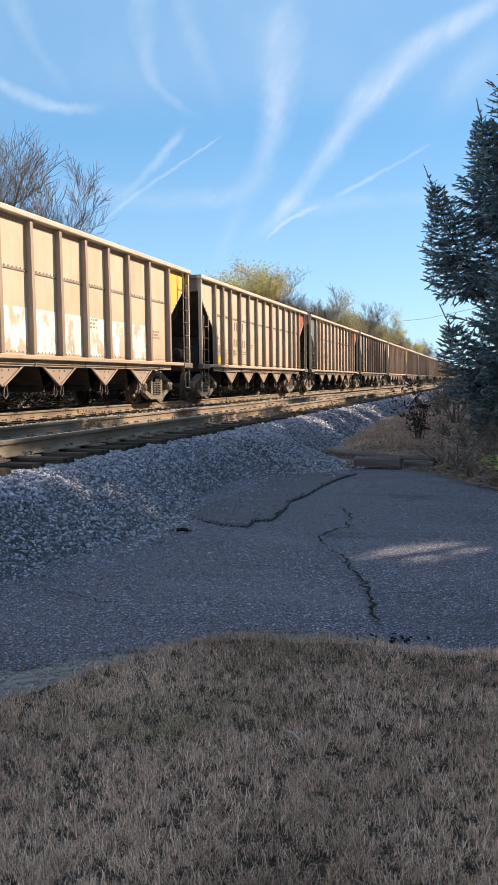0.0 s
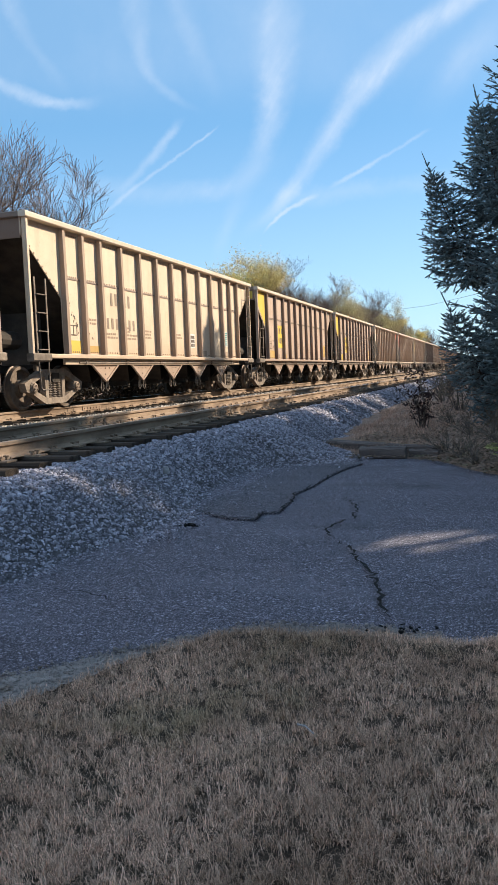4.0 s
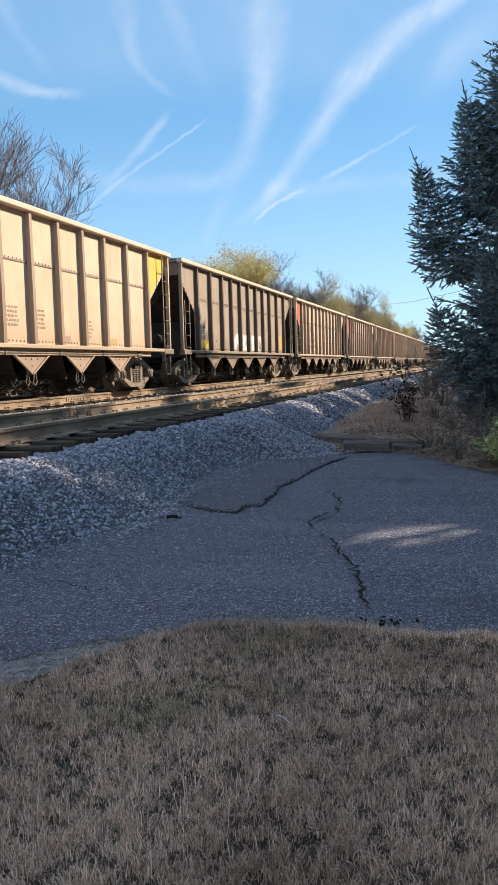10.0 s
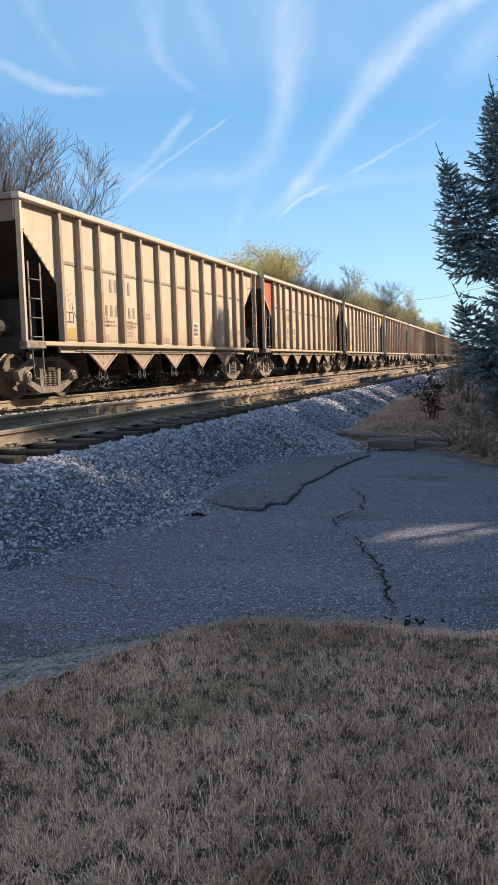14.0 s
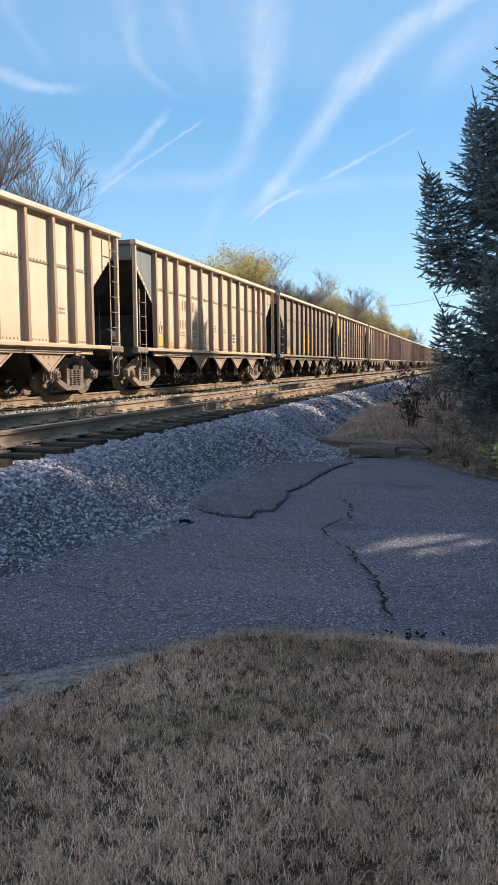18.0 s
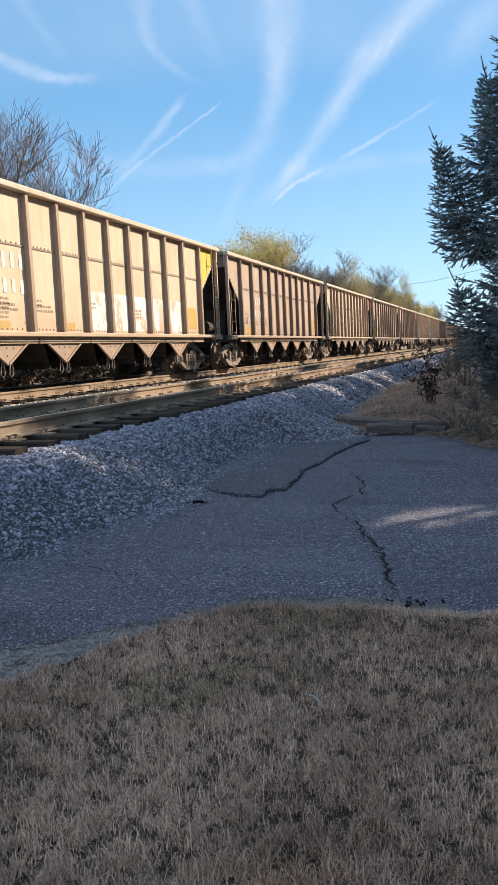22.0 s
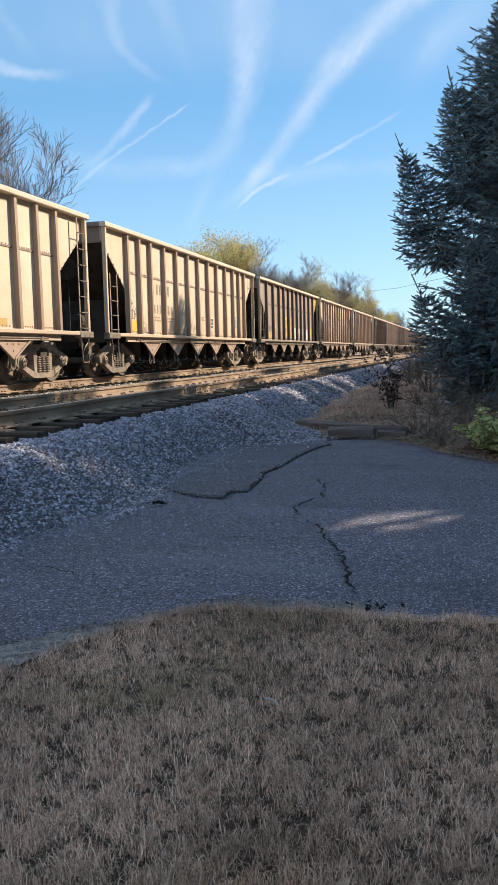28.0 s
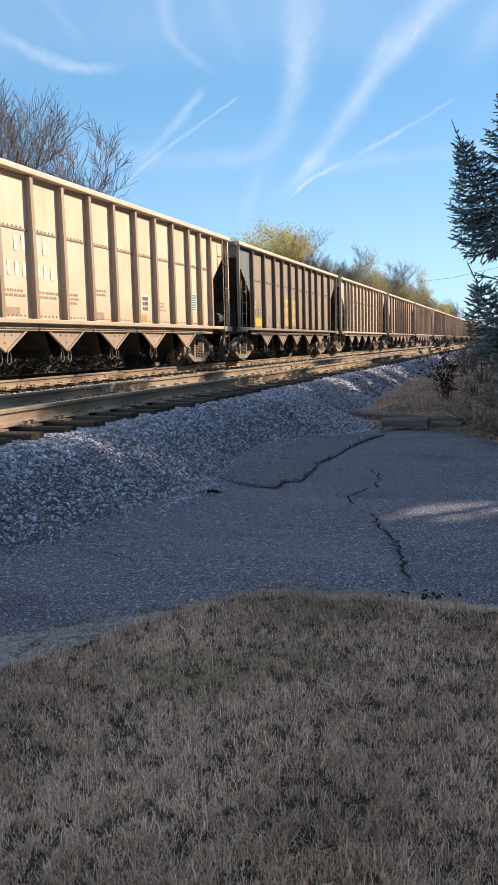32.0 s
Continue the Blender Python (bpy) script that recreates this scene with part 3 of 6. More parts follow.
def lawn_edge(x):
    return np.interp(x, [-6, -3.2, -2.45, -2.05, -1.74, -1.45, -1.16, -0.8, -0.39, 0.12, 1.0, 3.0, 8.0], [0.2, 2.4, 3.05, 3.28, 3.66, 3.92, 4.10, 4.17, 4.10, 4.16, 4.05, 3.6, 2.6]) + 0.03 * np.sin(np.asarray(x, float) * 9.0) + 0.02 * np.sin(np.asarray(x, float) * 23.0)


GRASS_X, GRASS_GAP = [-3.2, -2.2, -1.85, -1.74, -1.62, -1.44, -1.16, -0.8], [1.2, 1.0, 0.76, 0.62, 0.42, 0.24, 0.10, 0.03]


def grass_edge(x):
    """Where the turf gives way to a bare gritty strip before the asphalt."""
    return lawn_edge(x) - np.interp(x, GRASS_X, GRASS_GAP)


def lawn_z(x, y):
    inside = lawn_edge(x) - np.asarray(y, float)
    return -0.03 + 0.09 * smoothstep(-0.05, 0.30, inside) + 0.03 * smoothstep(0.2, 1.6, inside) + 0.012 * bumps(x, y, 0.30, 2.0)


def verge_edge(x):
    """Near side of the rough verge: behind the timbers, then swinging towards the drive."""
    return np.interp(x, [-4, -1.15, -0.5, 0.25, 1.2, 4.0, 9.0], [12.95, 12.90, 11.9, 10.35, 9.6, 8.8, 8.0]) + 0.06 * np.sin(np.asarray(x, float) * 7.0)


def bank_z(x, y):
    """The rough verge past the timbers."""
    x, y = np.asarray(x, float), np.asarray(y, float)
    y = y + np.maximum(0, verge_edge(-9) - verge_edge(x)) * smoothstep(16, 12, y)
    rise = smoothstep(12.9, 15.5, y) * 0.22 + smoothstep(16, 24, y) * 0.12
    return -0.08 + rise + 0.05 * bumps(x, y, 0.9, 1.0) * smoothstep(12.9, 14.5, y) - 0.22 * smoothstep(-2.1, -2.9, x) * smoothstep(13, 15, y)


def structure():
    far = np.concatenate([-np.geomspace(2500, 30, 14), np.linspace(-26, 26, 14), np.geomspace(30, 2500, 14)])
    solid("ground", sheet("ground", far, far, lambda x, y: -0.14 + 0 * x, GROUND), GROUND, "dry autumn field stretching to the horizon", "ground", kind="structure")
    solid("pavement", sheet("pavement", np.linspace(-3.7, 9, 90), np.linspace(-8, 13.4, 130), lambda x, y: 0.012 * bumps(x, y, 1.6) - 0.01 + 0.05 * smoothstep(-2.6, -3.5, x) - 0.05 * smoothstep(12.6, 13.4, y), ASPHALT), ASPHALT, "worn grey asphalt drive with cracks and loose grit", "pavement", kind="structure")
    ys = np.concatenate([np.linspace(-30, 2, 30), np.linspace(2.4, 30, 150), np.geomspace(30.5, 420, 50)])
    solid("ballast_bed", sheet("ballast_bed", np.linspace(-14.6, -1.7, 100), ys, bed, BALLAST), BALLAST, "grey crushed stone bed under two railway tracks", "ballast", kind="structure")
    xs = np.linspace(-6, 8, 150)
    solid("lawn", sheet("lawn", xs, np.linspace(-6, 4.4, 160), lawn_z, SOIL, keep=lambda x, y: y < lawn_edge(x) + 0.04), SOIL, "low mound of dormant lawn turf beside the drive", "lawn", kind="structure")
    solid("bare_soil", sheet("bare_soil", np.linspace(-4.5, -0.6, 130), np.linspace(0.6, 4.3, 150), lambda x, y: lawn_z(x, y) + 0.008, DIRT, keep=lambda x, y: (y < lawn_edge(x) + 0.05) & (y > grass_edge(x) - 0.06)), DIRT, "strip of pale gritty soil along the lawn", "soil", kind="structure")
    S, X = np.concatenate([np.linspace(0, 8, 90), np.linspace(8.3, 22, 50), np.geomspace(23, 190, 20)]), np.linspace(-4.2, 14, 140)
    XX, SS = np.meshgrid(X, S, indexing="ij")
    YY = verge_edge(XX) + SS
    ZZ = bank_z(XX, YY) + 0.075 - 0.06 * smoothstep(0.12, 0.0, SS)
    idx = np.arange(XX.size).reshape(XX.shape)
    cells = np.stack([idx[:-1, :-1], idx[1:, :-1], idx[1:, 1:], idx[:-1, 1:]], -1).reshape(-1, 4)
    solid("verge", fast_mesh("verge", np.stack([XX, YY, ZZ], -1).reshape(-1, 3), cells, LITTER, True), LITTER, "rough verge of dead grass and leaf litter", "verge", kind="structure")
    solid("far_verge", sheet("far_verge", np.linspace(-60, -13.2, 60), np.linspace(-20, 420, 90), lambda x, y: -0.02 + 0.05 * bumps(x, y, 4.0), LITTER), LITTER, "brushy verge of dead grass beyond the tracks", "verge", kind="structure")


structure()


# ---- tracks ----
def rail_geo(y0, y1):
    prof = [(-0.070, 0), (0.070, 0), (0.068, 0.012), (0.020, 0.028), (0.009, 0.045), (0.009, 0.118), (0.034, 0.132), (0.036, 0.160), (0.028, 0.170), (-0.028, 0.170), (-0.036, 0.160), (-0.034, 0.132), (-0.009, 0.118), (-0.009, 0.045), (-0.020, 0.028), (-0.068, 0.012)]
    n = len(prof)
    g = Geo()
    ys = [y0, y1]
    g.add([(x, y, z) for y in ys for x, z in prof], [tuple(reversed(range(n))), tuple(range(n, 2 * n))] + [(i, i + n, (i + 1) % n + n, (i + 1) % n) for i in range(n)])
    me = g.mesh("rail", RAIL)
    me.materials.append(RAILTOP)
    for p in me.polygons:
        if p.normal.z > 0.9 and p.center.z > 0.16:
            p.material_index = 1
    return me


def tie_geo(seed):
    r = random.Random(seed)
    g = Geo()
    h, w, l = 0.17, 0.115, 1.30
    n = 5
    vs, fs = [], []
    for i in range(n):
        x = -l + 2 * l * i / (n - 1)
        c = 0.018
        ring = [(w - c, -h), (w, -h + c), (w, -c), (w - c, 0), (-w + c, 0), (-w, -c), (-w, -h + c), (-w + c, -h)]
        vs += [(x + r.uniform(-.012, .012), a + r.uniform(-.006, .006), b + r.uniform(-.006, .004)) for a, b in ring]
    for i in range(n - 1):
        fs += [(8 * i + k, 8 * i + (k + 1) % 8, 8 * i + 8 + (k + 1) % 8, 8 * i + 8 + k) for k in range(8)]
    fs += [tuple(reversed(range(8))), tuple(range(8 * n - 8, 8 * n))]
    return g.add(vs, fs).mesh("tie", TIEWOOD)


def plate_geo():
    g = Geo()
    g.box(-0.18, 0.18, -0.09, 0.09, 0.0, 0.018)
    for sx in (-1, 1):
        for y in (-0.055, 0.055):
            g.box(sx * 0.085 - 0.012, sx * 0.085 + 0.012, y - 0.012, y + 0.012, 0.018, 0.055)
            g.box(sx * 0.075 - 0.022, sx * 0.075 + 0.022, y - 0.016, y + 0.016, 0.045, 0.060)
    return g.mesh("tie_plate", RAIL)


def anchor_geo():
    g = Geo()
    g.box(-0.085, 0.085, -0.012, 0.012, -0.03, -0.005)
    g.box(0.070, 0.085, -0.012, 0.012, -0.02, 0.022)
    g.box(-0.085, -0.070, -0.012, 0.012, -0.02, 0.022)
    return g.mesh("rail_anchor", RAIL)


def joint_geo():
    g = Geo()
    for sx in (-1, 1):
        g.box(sx * 0.012 if sx > 0 else -0.030, 0.030 if sx > 0 else -0.012, -0.46, 0.46, 0.035, 0.125)
        for k in range(6):
            y = -0.38 + k * 0.152
            g.turned((sx * 0.034, y, 0.08), "x", [(-0.012, 0.018), (0.012, 0.018)], 6)
    return g.mesh("joint_bar", RAIL)


def track(name, cx, label, first_y, parts_to):
    t = thing(name, label, "railway track", pose(cx, 0, 0), kind="structure")
    ties = [tie_geo(i) for i in range(4)]
    plate, anchor, joint = plate_geo(), anchor_geo(), joint_geo()
    rail = rail_geo(-30, 420)
    for sx in (-1, 1):
        r = part("rail", rail, None, t)
        r.matrix_basis = pose(sx * GAUGE / 2, 0, RAIL_Z - 0.170)
    n, rest, rnd = 0, Geo(), random.Random(len(name))
    for i in range(-50, 560):
        y = i * 0.53 + rnd.uniform(-0.03, 0.03)
        if y > 260:
            break
        z = RAIL_Z - 0.170 - 0.018
        m = pose(rnd.uniform(-0.05, 0.05), y, z, 0, 0, rnd.uniform(-1.2, 1.2))
        me = ties[i % 4]
        if first_y <= y <= parts_to:
            o = part("tie", me, None, t)
            o.matrix_basis = m
            for sx in (-1, 1):
                p = part("tie_plate", plate, None, o)
                p.matrix_basis = pose(sx * GAUGE / 2, 0, 0.001)
            if i % 2 and y < 24:
                for sx in (-1, 1):
                    p = part("rail_anchor", anchor, None, o)
                    p.matrix_basis = pose(sx * GAUGE / 2, 0.14, 0.018)
        else:
            rest.add([m @ v.co for v in me.vertices], [tuple(p.vertices) for p in me.polygons])
    tagged(part("distant_ties", rest, TIEWOOD, t), kind="stuff")
    for y in ((13.0, 24.5, 36.5, 48.0) if cx > -8 else (16.8, 28.2, 40.0)):
        for sx in (-1, 1):
            o = part("joint_bar", joint, None, t)
            o.matrix_basis = pose(sx * GAUGE / 2, y + sx * 1.1, RAIL_Z - 0.170)
    return t


track("track_near", NEAR_TRACK, "empty railway track of rusty rails on dark ties", 2.0, 48.0)
track("track_far", FAR_TRACK, "railway track carrying a passing coal train", 6.0, 40.0)


# ---- crushed stone ----
def stones(name, places, sizes, material, label):
    """Many small angular stones in one mesh."""
    base = np.array([(i, j, k) for i in (-1, 1) for j in (-1, 1) for k in (-1, 1)], float) * 0.72
    tri = np.array([(0, 1, 3), (0, 3, 2), (4, 6, 7), (4, 7, 5), (0, 4, 5), (0, 5, 1), (2, 3, 7), (2, 7, 6), (0, 2, 6), (0, 6, 4), (1, 5, 7), (1, 7, 3)])
    n = len(places)
    v = base[None] * (1 + rng.uniform(-0.55, 0.55, (n, 8, 3)))
    v = v * rng.uniform(0.50, 1.35, (n, 1, 3)) * np.asarray(sizes)[:, None, None] * np.array([1.0, 1.0, 0.72])
    a, b = rng.uniform(0, 6.28, n), rng.uniform(-0.7, 0.7, n)
    ca, sa, cb, sb = np.cos(a)[:, None], np.sin(a)[:, None], np.cos(b)[:, None], np.sin(b)[:, None]
    x, y, z = v[..., 0], v[..., 1], v[..., 2]
    y, z = y * cb - z * sb, y * sb + z * cb
    x, y = x * ca - y * sa, x * sa + y * ca
    v = np.stack([x, y, z], -1) + np.asarray(places)[:, None, :]
    f = (tri[None] + 8 * np.arange(n)[:, None, None]).reshape(-1, 3)
    return solid(name, fast_mesh(name, v.reshape(-1, 3), f, material), material, label, "gravel", kind="stuff")


def scatter(n, x0, x1, y0, y1, power=1.0):
    x = rng.uniform(x0, x1, n)
    y = y0 + (y1 - y0) * rng.uniform(0, 1, n) ** power
    return x, y


def gravel():
    # shoulder, thick to the toe and thinning over the asphalt
    x, y = scatter(112000, -4.75, -1.7, 3.0, 18.0, 1.5)
    ok = x < toe(y) + 0.12 * rng.normal(size=len(x)) + 0.02
    x, y = x[ok], y[ok]
    s = (0.0072 + 0.0105 * rng.uniform(0, 1, len(x)) ** 1.8) * np.where(x < -3.6, 1.15, 0.9) * (1 + 0.035 * (y - 4))
    stones("shoulder_stones", np.stack([x, y, np.maximum(bed(x, y), -0.005) + 0.3 * s], -1), s, STONE, "loose grey crushed limestone on the track shoulder")
    x, y = scatter(20000, -4.75, -2.7, 17.5, 70.0, 1.6)
    ok = x < toe(y) + 0.1
    x, y = x[ok], y[ok]
    s = rng.uniform(0.020, 0.040, len(x))
    stones("far_shoulder_stones", np.stack([x, y, bed(x, y) + 0.2 * s], -1), s, STONE, "grey crushed limestone along the shoulder")
    x, y = scatter(34000, -9.1, -4.6, 4.0, 45.0, 1.4)
    s = rng.uniform(0.014, 0.028, len(x)) * (1 + y / 50)
    stones("track_stones", np.stack([x, y, bed(x, y) + 0.15 * s], -1), s, STONE_DARK, "dark crushed stone between the ties")
    x, y = scatter(2600, -3.25, -1.4, 2.6, 13.0)
    ok = rng.uniform(0, 1, len(x)) < np.exp(-np.maximum(x - toe(y), 0) / 0.28)
    x, y = x[ok], y[ok]
    s = rng.uniform(0.005, 0.013, len(x))
    stones("scattered_grit", np.stack([x, y, np.full(len(x), 0.006) + 0.4 * s + 0.05 * smoothstep(-2.6, -3.5, x)], -1), s, STONE, "stray stones scattered on the asphalt edge")
    x, y = scatter(34000, -3.2, 2.4, 3.2, 13.0, 1.3)
    ok = (y > lawn_edge(x) + 0.02) & (y < verge_edge(x))
    x, y = x[ok], y[ok]
    s = rng.uniform(0.003, 0.0075, len(x)) * np.where(rng.uniform(0, 1, len(x)) < 0.02, 1.25, 1.0)
    stones("asphalt_chips", np.stack([x, y, 0.012 * bumps(x, y, 1.6) - 0.01 + 0.05 * smoothstep(-2.6, -3.5, x) - 0.05 * smoothstep(12.6, 13.4, y) - 0.1 * s], -1), s, CHIP, "small stone chips showing in the worn asphalt")
    x = rng.uniform(-3.6, -0.2, 9000)
    lo = grass_edge(x) - 0.05
    y = lo + (lawn_edge(x) + 0.06 - lo) * rng.uniform(0, 1, 9000) + np.abs(rng.normal(0, 0.05, 9000))
    s = 0.0025 + 0.008 * rng.uniform(0, 1, 9000) ** 2
    stones("lawn_edge_grit", np.stack([x, y, np.maximum(lawn_z(x, y) + 0.008, 0.0) + 0.2 * s], -1), s, DIRT, "pale grit washed along the lawn edge")


gravel()


# ---- the coal train ----
PITCH, SPEED, LEAD = 16.2, 14.64, 15.46     # car length over couplers, metres a second, centre of the leading car at the start
HB, SHEET_X, RIB_X, TOP, BOTTOM = 7.6, 1.43, 1.57, 3.86, 1.12
RIBS = {12: (-6.10, -5.26, -4.40, -3.30, -2.20, -1.10, 0.0, 1.10, 2.20, 3.30, 4.40, 5.26, 6.10), 10: (-6.04, -4.69, -3.39, -2.26, -1.13, 0.0, 1.13, 2.26, 3.39, 4.69, 6.04)}
WHEEL_R = 0.457


def side_sheet():
    g = Geo()
    ring = [(HB, TOP), (HB, 3.42), (6.16, 2.30), (6.14, BOTTOM), (-6.14, BOTTOM), (-6.16, 2.30), (-HB, 3.42), (-HB, TOP)]
    return g.prism([(SHEET_X - 0.02, y, z) for y, z in reversed(ring)], (0.02, 0, 0))


def rib():
    """A pressed hat-section post, wider at its foot."""
    g = Geo()
    vs = []
    for z, w, d in ((BOTTOM - 0.02, 0.066, 0.115), (2.2, 0.062, 0.115), (TOP - 0.15, 0.058, 0.100)):
        vs += [(0, -w, z), (d - 0.010, -w * 0.94, z), (d, -w * 0.84, z), (d, w * 0.84, z), (d - 0.010, w * 0.94, z), (0, w, z)]
    fs = [(5, 4, 3, 2, 1, 0), (12, 13, 14, 15, 16, 17)]
    for i in range(2):
        fs += [(6 * i + k, 6 * i + (k + 1) % 6, 6 * i + 6 + (k + 1) % 6, 6 * i + 6 + k) for k in range(6)]
    return g.add(vs, fs)


def rivets(ribs):
    g = Geo()
    for sx in (-1, 1):
        x = sx * SHEET_X
        for e in (-1, 1):
            for k in range(9):
                f = (k + 0.5) / 9
                g.turned((x, e * (6.22 + (HB - 6.30) * f), 2.36 + 1.05 * f), "x", [(0, 0.022), (sx * 0.014, 0.015)], 5)
        for a, b in zip(ribs, ribs[1:]):
            for z, n in ((TOP - 0.20, 8), (2.79, 7), (BOTTOM + 0.075, 7)):
                for k in range(n):
                    y = a + 0.15 + (b - a - 0.30) * k / (n - 1)
                    g.turned((x, y, z), "x", [(0, 0.021), (sx * 0.014, 0.014)], 5)
    return g


def ladder(z0, z1):
    g = Geo()
    for y in (-0.21, 0.21):
        g.bar((0, y, z0), (0, y, z1), 0.05, 0.012)
    z = z0 + 0.06
    while z < z1:
        g.tube([(0, -0.21, z), (0.03, -0.19, z), (0.03, 0.19, z), (0, 0.21, z)], [0.012] * 4, 6)
        z += 0.36
    return g


def gusset():
    """The three-cornered outside plate of a hopper chute, with flanged edges."""
    g = Geo()
    g.prism([(0, 0.80, 0), (0, 0, -0.45), (0, -0.80, 0)], (0.012, 0, 0))
    for a, b in (((0.02, 0.80, -0.01), (0.02, 0.02, -0.46)), ((0.02, -0.80, -0.01), (0.02, -0.02, -0.46)), ((0.02, -0.80, -0.02), (0.02, 0.80, -0.02))):
        g.bar(a, b, 0.045, 0.05, (1, 0, 0))
    for y, z in ((-0.22, -0.16), (0.0, -0.16), (0.22, -0.16), (0.0, -0.30)):
        g.turned((0.012, y, z), "x", [(0, 0.022), (0.014, 0.014)], 6)
    return g


def chute():
    g = Geo()
    for sy in (-1, 1):
        g.prism([(-1.34, sy * 0.78, 1.10), (1.34, sy * 0.78, 1.10), (1.05, sy * 0.05, 0.50), (-1.05, sy * 0.05, 0.50)], (0, -sy * 0.02, 0.0))
    g.box(-1.0, 1.0, -0.10, 0.10, 0.40, 0.52)
    return g


def bail():
    g = Geo()
    for y in (-0.16, 0.12):
        g.tube([(1.36, y + 0.05, 0.62), (1.38, y - 0.05, 0.36), (1.38, y + 0.02, 0.30), (1.38, y + 0.09, 0.36), (1.36, y + 0.10, 0.58)], [0.012] * 5, 5)
    return g


def sideframe():
    """A cast truss: top and bottom chords, two columns round the spring opening, and a jaw at each end."""
    flat = {"o0": (-1.08, 0.60), "o1": (-0.45, 0.84), "o2": (0.45, 0.84), "o3": (1.08, 0.60), "a0": (-0.96, 0.52), "a1": (-0.42, 0.71), "a2": (0.42, 0.71), "a3": (0.96, 0.52),
            "d1": (-0.28, 0.71), "d2": (0.28, 0.71), "e1": (-0.28, 0.24), "e2": (0.28, 0.24), "b0": (-0.93, 0.44), "b1": (-0.40, 0.25), "b2": (0.40, 0.25), "b3": (0.93, 0.44),
            "c0": (-0.99, 0.36), "c1": (-0.42, 0.11), "c2": (0.42, 0.11), "c3": (0.99, 0.36), "g0": (-1.14, 0.38), "g3": (1.14, 0.38), "h0": (-1.20, 0.55), "h3": (1.20, 0.55)}
    faces = [("o0", "a0", "a1", "o1"), ("o1", "a1", "d1", "d2", "a2", "o2"), ("o2", "a2", "a3", "o3"), ("b0", "c0", "c1", "b1"), ("b1", "c1", "c2", "b2", "e2", "e1"), ("b2", "c2", "c3", "b3"),
             ("a1", "b1", "e1", "d1"), ("a2", "d2", "e2", "b2"), ("o0", "c0", "b0", "a0"), ("o3", "a3", "b3", "c3"), ("h0", "g0", "c0", "o0"), ("h3", "o3", "c3", "g3")]
    names = list(flat)
    n = len(names)
    vs = [(x, *flat[k]) for x in (0.075, -0.075) for k in names]
    ring = [tuple(names.index(k) for k in f) for f in faces]
    edges = [(f[i], f[(i + 1) % len(f)]) for f in ring for i in range(len(f))]
    fs = ring + [tuple(n + i for i in reversed(f)) for f in ring] + [(b, a, a + n, b + n) for a, b in edges if (b, a) not in edges]
    return Geo().add(vs, fs)


def bearing_cap():
    g = Geo().turned((0.0, 0, 0.46), "x", [(-0.06, 0.13), (0.09, 0.13), (0.11, 0.10), (0.11, 0.06)], 12)
    for k in range(3):
        a = 2.0944 * k
        g.turned((0.12, 0.075 * math.cos(a), 0.46 + 0.075 * math.sin(a)), "x", [(-0.02, 0.02), (0.012, 0.02)], 6)
    return g


def spring():
    prof = []
    for k in range(7):
        z = 0.24 + 0.05 * k
        prof += [(z, 0.062), (z + 0.012, 0.085), (z + 0.026, 0.085), (z + 0.038, 0.062)]
    return Geo().turned((0.02, 0, 0), "z", prof, 10)


def wheelset():
    g = Geo()
    g.turned((0, 0, 0), "x", [(-1.10, 0.07), (-0.72, 0.085), (0.72, 0.085), (1.10, 0.07)], 10)
    for s in (-1, 1):
        prof = [(-0.065, 0.10), (-0.065, 0.17), (-0.02, 0.19), (-0.02, 0.37), (-0.055, 0.39), (-0.055, 0.484), (-0.030, 0.484), (-0.020, 0.460), (0.075, 0.452), (0.075, 0.39), (0.02, 0.37), (0.015, 0.19), (0.09, 0.17), (0.09, 0.10)]
        g.turned((s * 0.755, 0, 0), "x", [(s * a, r) for a, r in prof], 28)
        g.turned((s * 1.13, 0, 0), "x", [(-s * 0.05, 0.10), (s * 0.02, 0.10), (s * 0.03, 0.07)], 12)
        for k in range(3):
            a = 2.0944 * k
            g.turned((s * 1.165, 0.05 * math.cos(a), 0.05 * math.sin(a)), "x", [(-0.012, 0.018), (0.012, 0.018)], 6)
    return g


def coupler():
    g = Geo()
    g.bar((0, 0, 0), (0, 0.42, 0), 0.16, 0.18)
    g.bar((0.03, 0.30, 0), (0.03, 0.52, 0), 0.26, 0.26, cut=0.3)
    g.tube([(0.30, 0.0, 0.0), (0.30, 0.12, -0.20), (0.26, 0.35, -0.33), (0.24, 0.50, -0.24)], [0.022] * 4, 6)
    return g


SHARED = {}


def shared(key, make, material, smooth=False):
    """One mesh for each kind of part and paint."""
    k = (key, material.name)
    if k not in SHARED:
        SHARED[k] = make().mesh(key, material, smooth)
    return SHARED[k]


def brake_pipe():
    g = Geo().tube([(1.47, -5.6, 0.965), (1.47, 5.6, 0.965)], [0.020, 0.020], 6)
    for i in range(6):
        y = -5.3 + 2.12 * i
        g.box(1.44, 1.50, y - 0.02, y + 0.02, 0.93, 1.02)
    return g


def step():
    """A stirrup hung under the ladder."""
    return Geo().tube([(1.55, -0.19, 1.02), (1.57, -0.17, 0.46), (1.57, -0.13, 0.42), (1.57, 0.13, 0.42), (1.57, 0.17, 0.46), (1.55, 0.19, 1.02)], [0.014] * 6, 6)


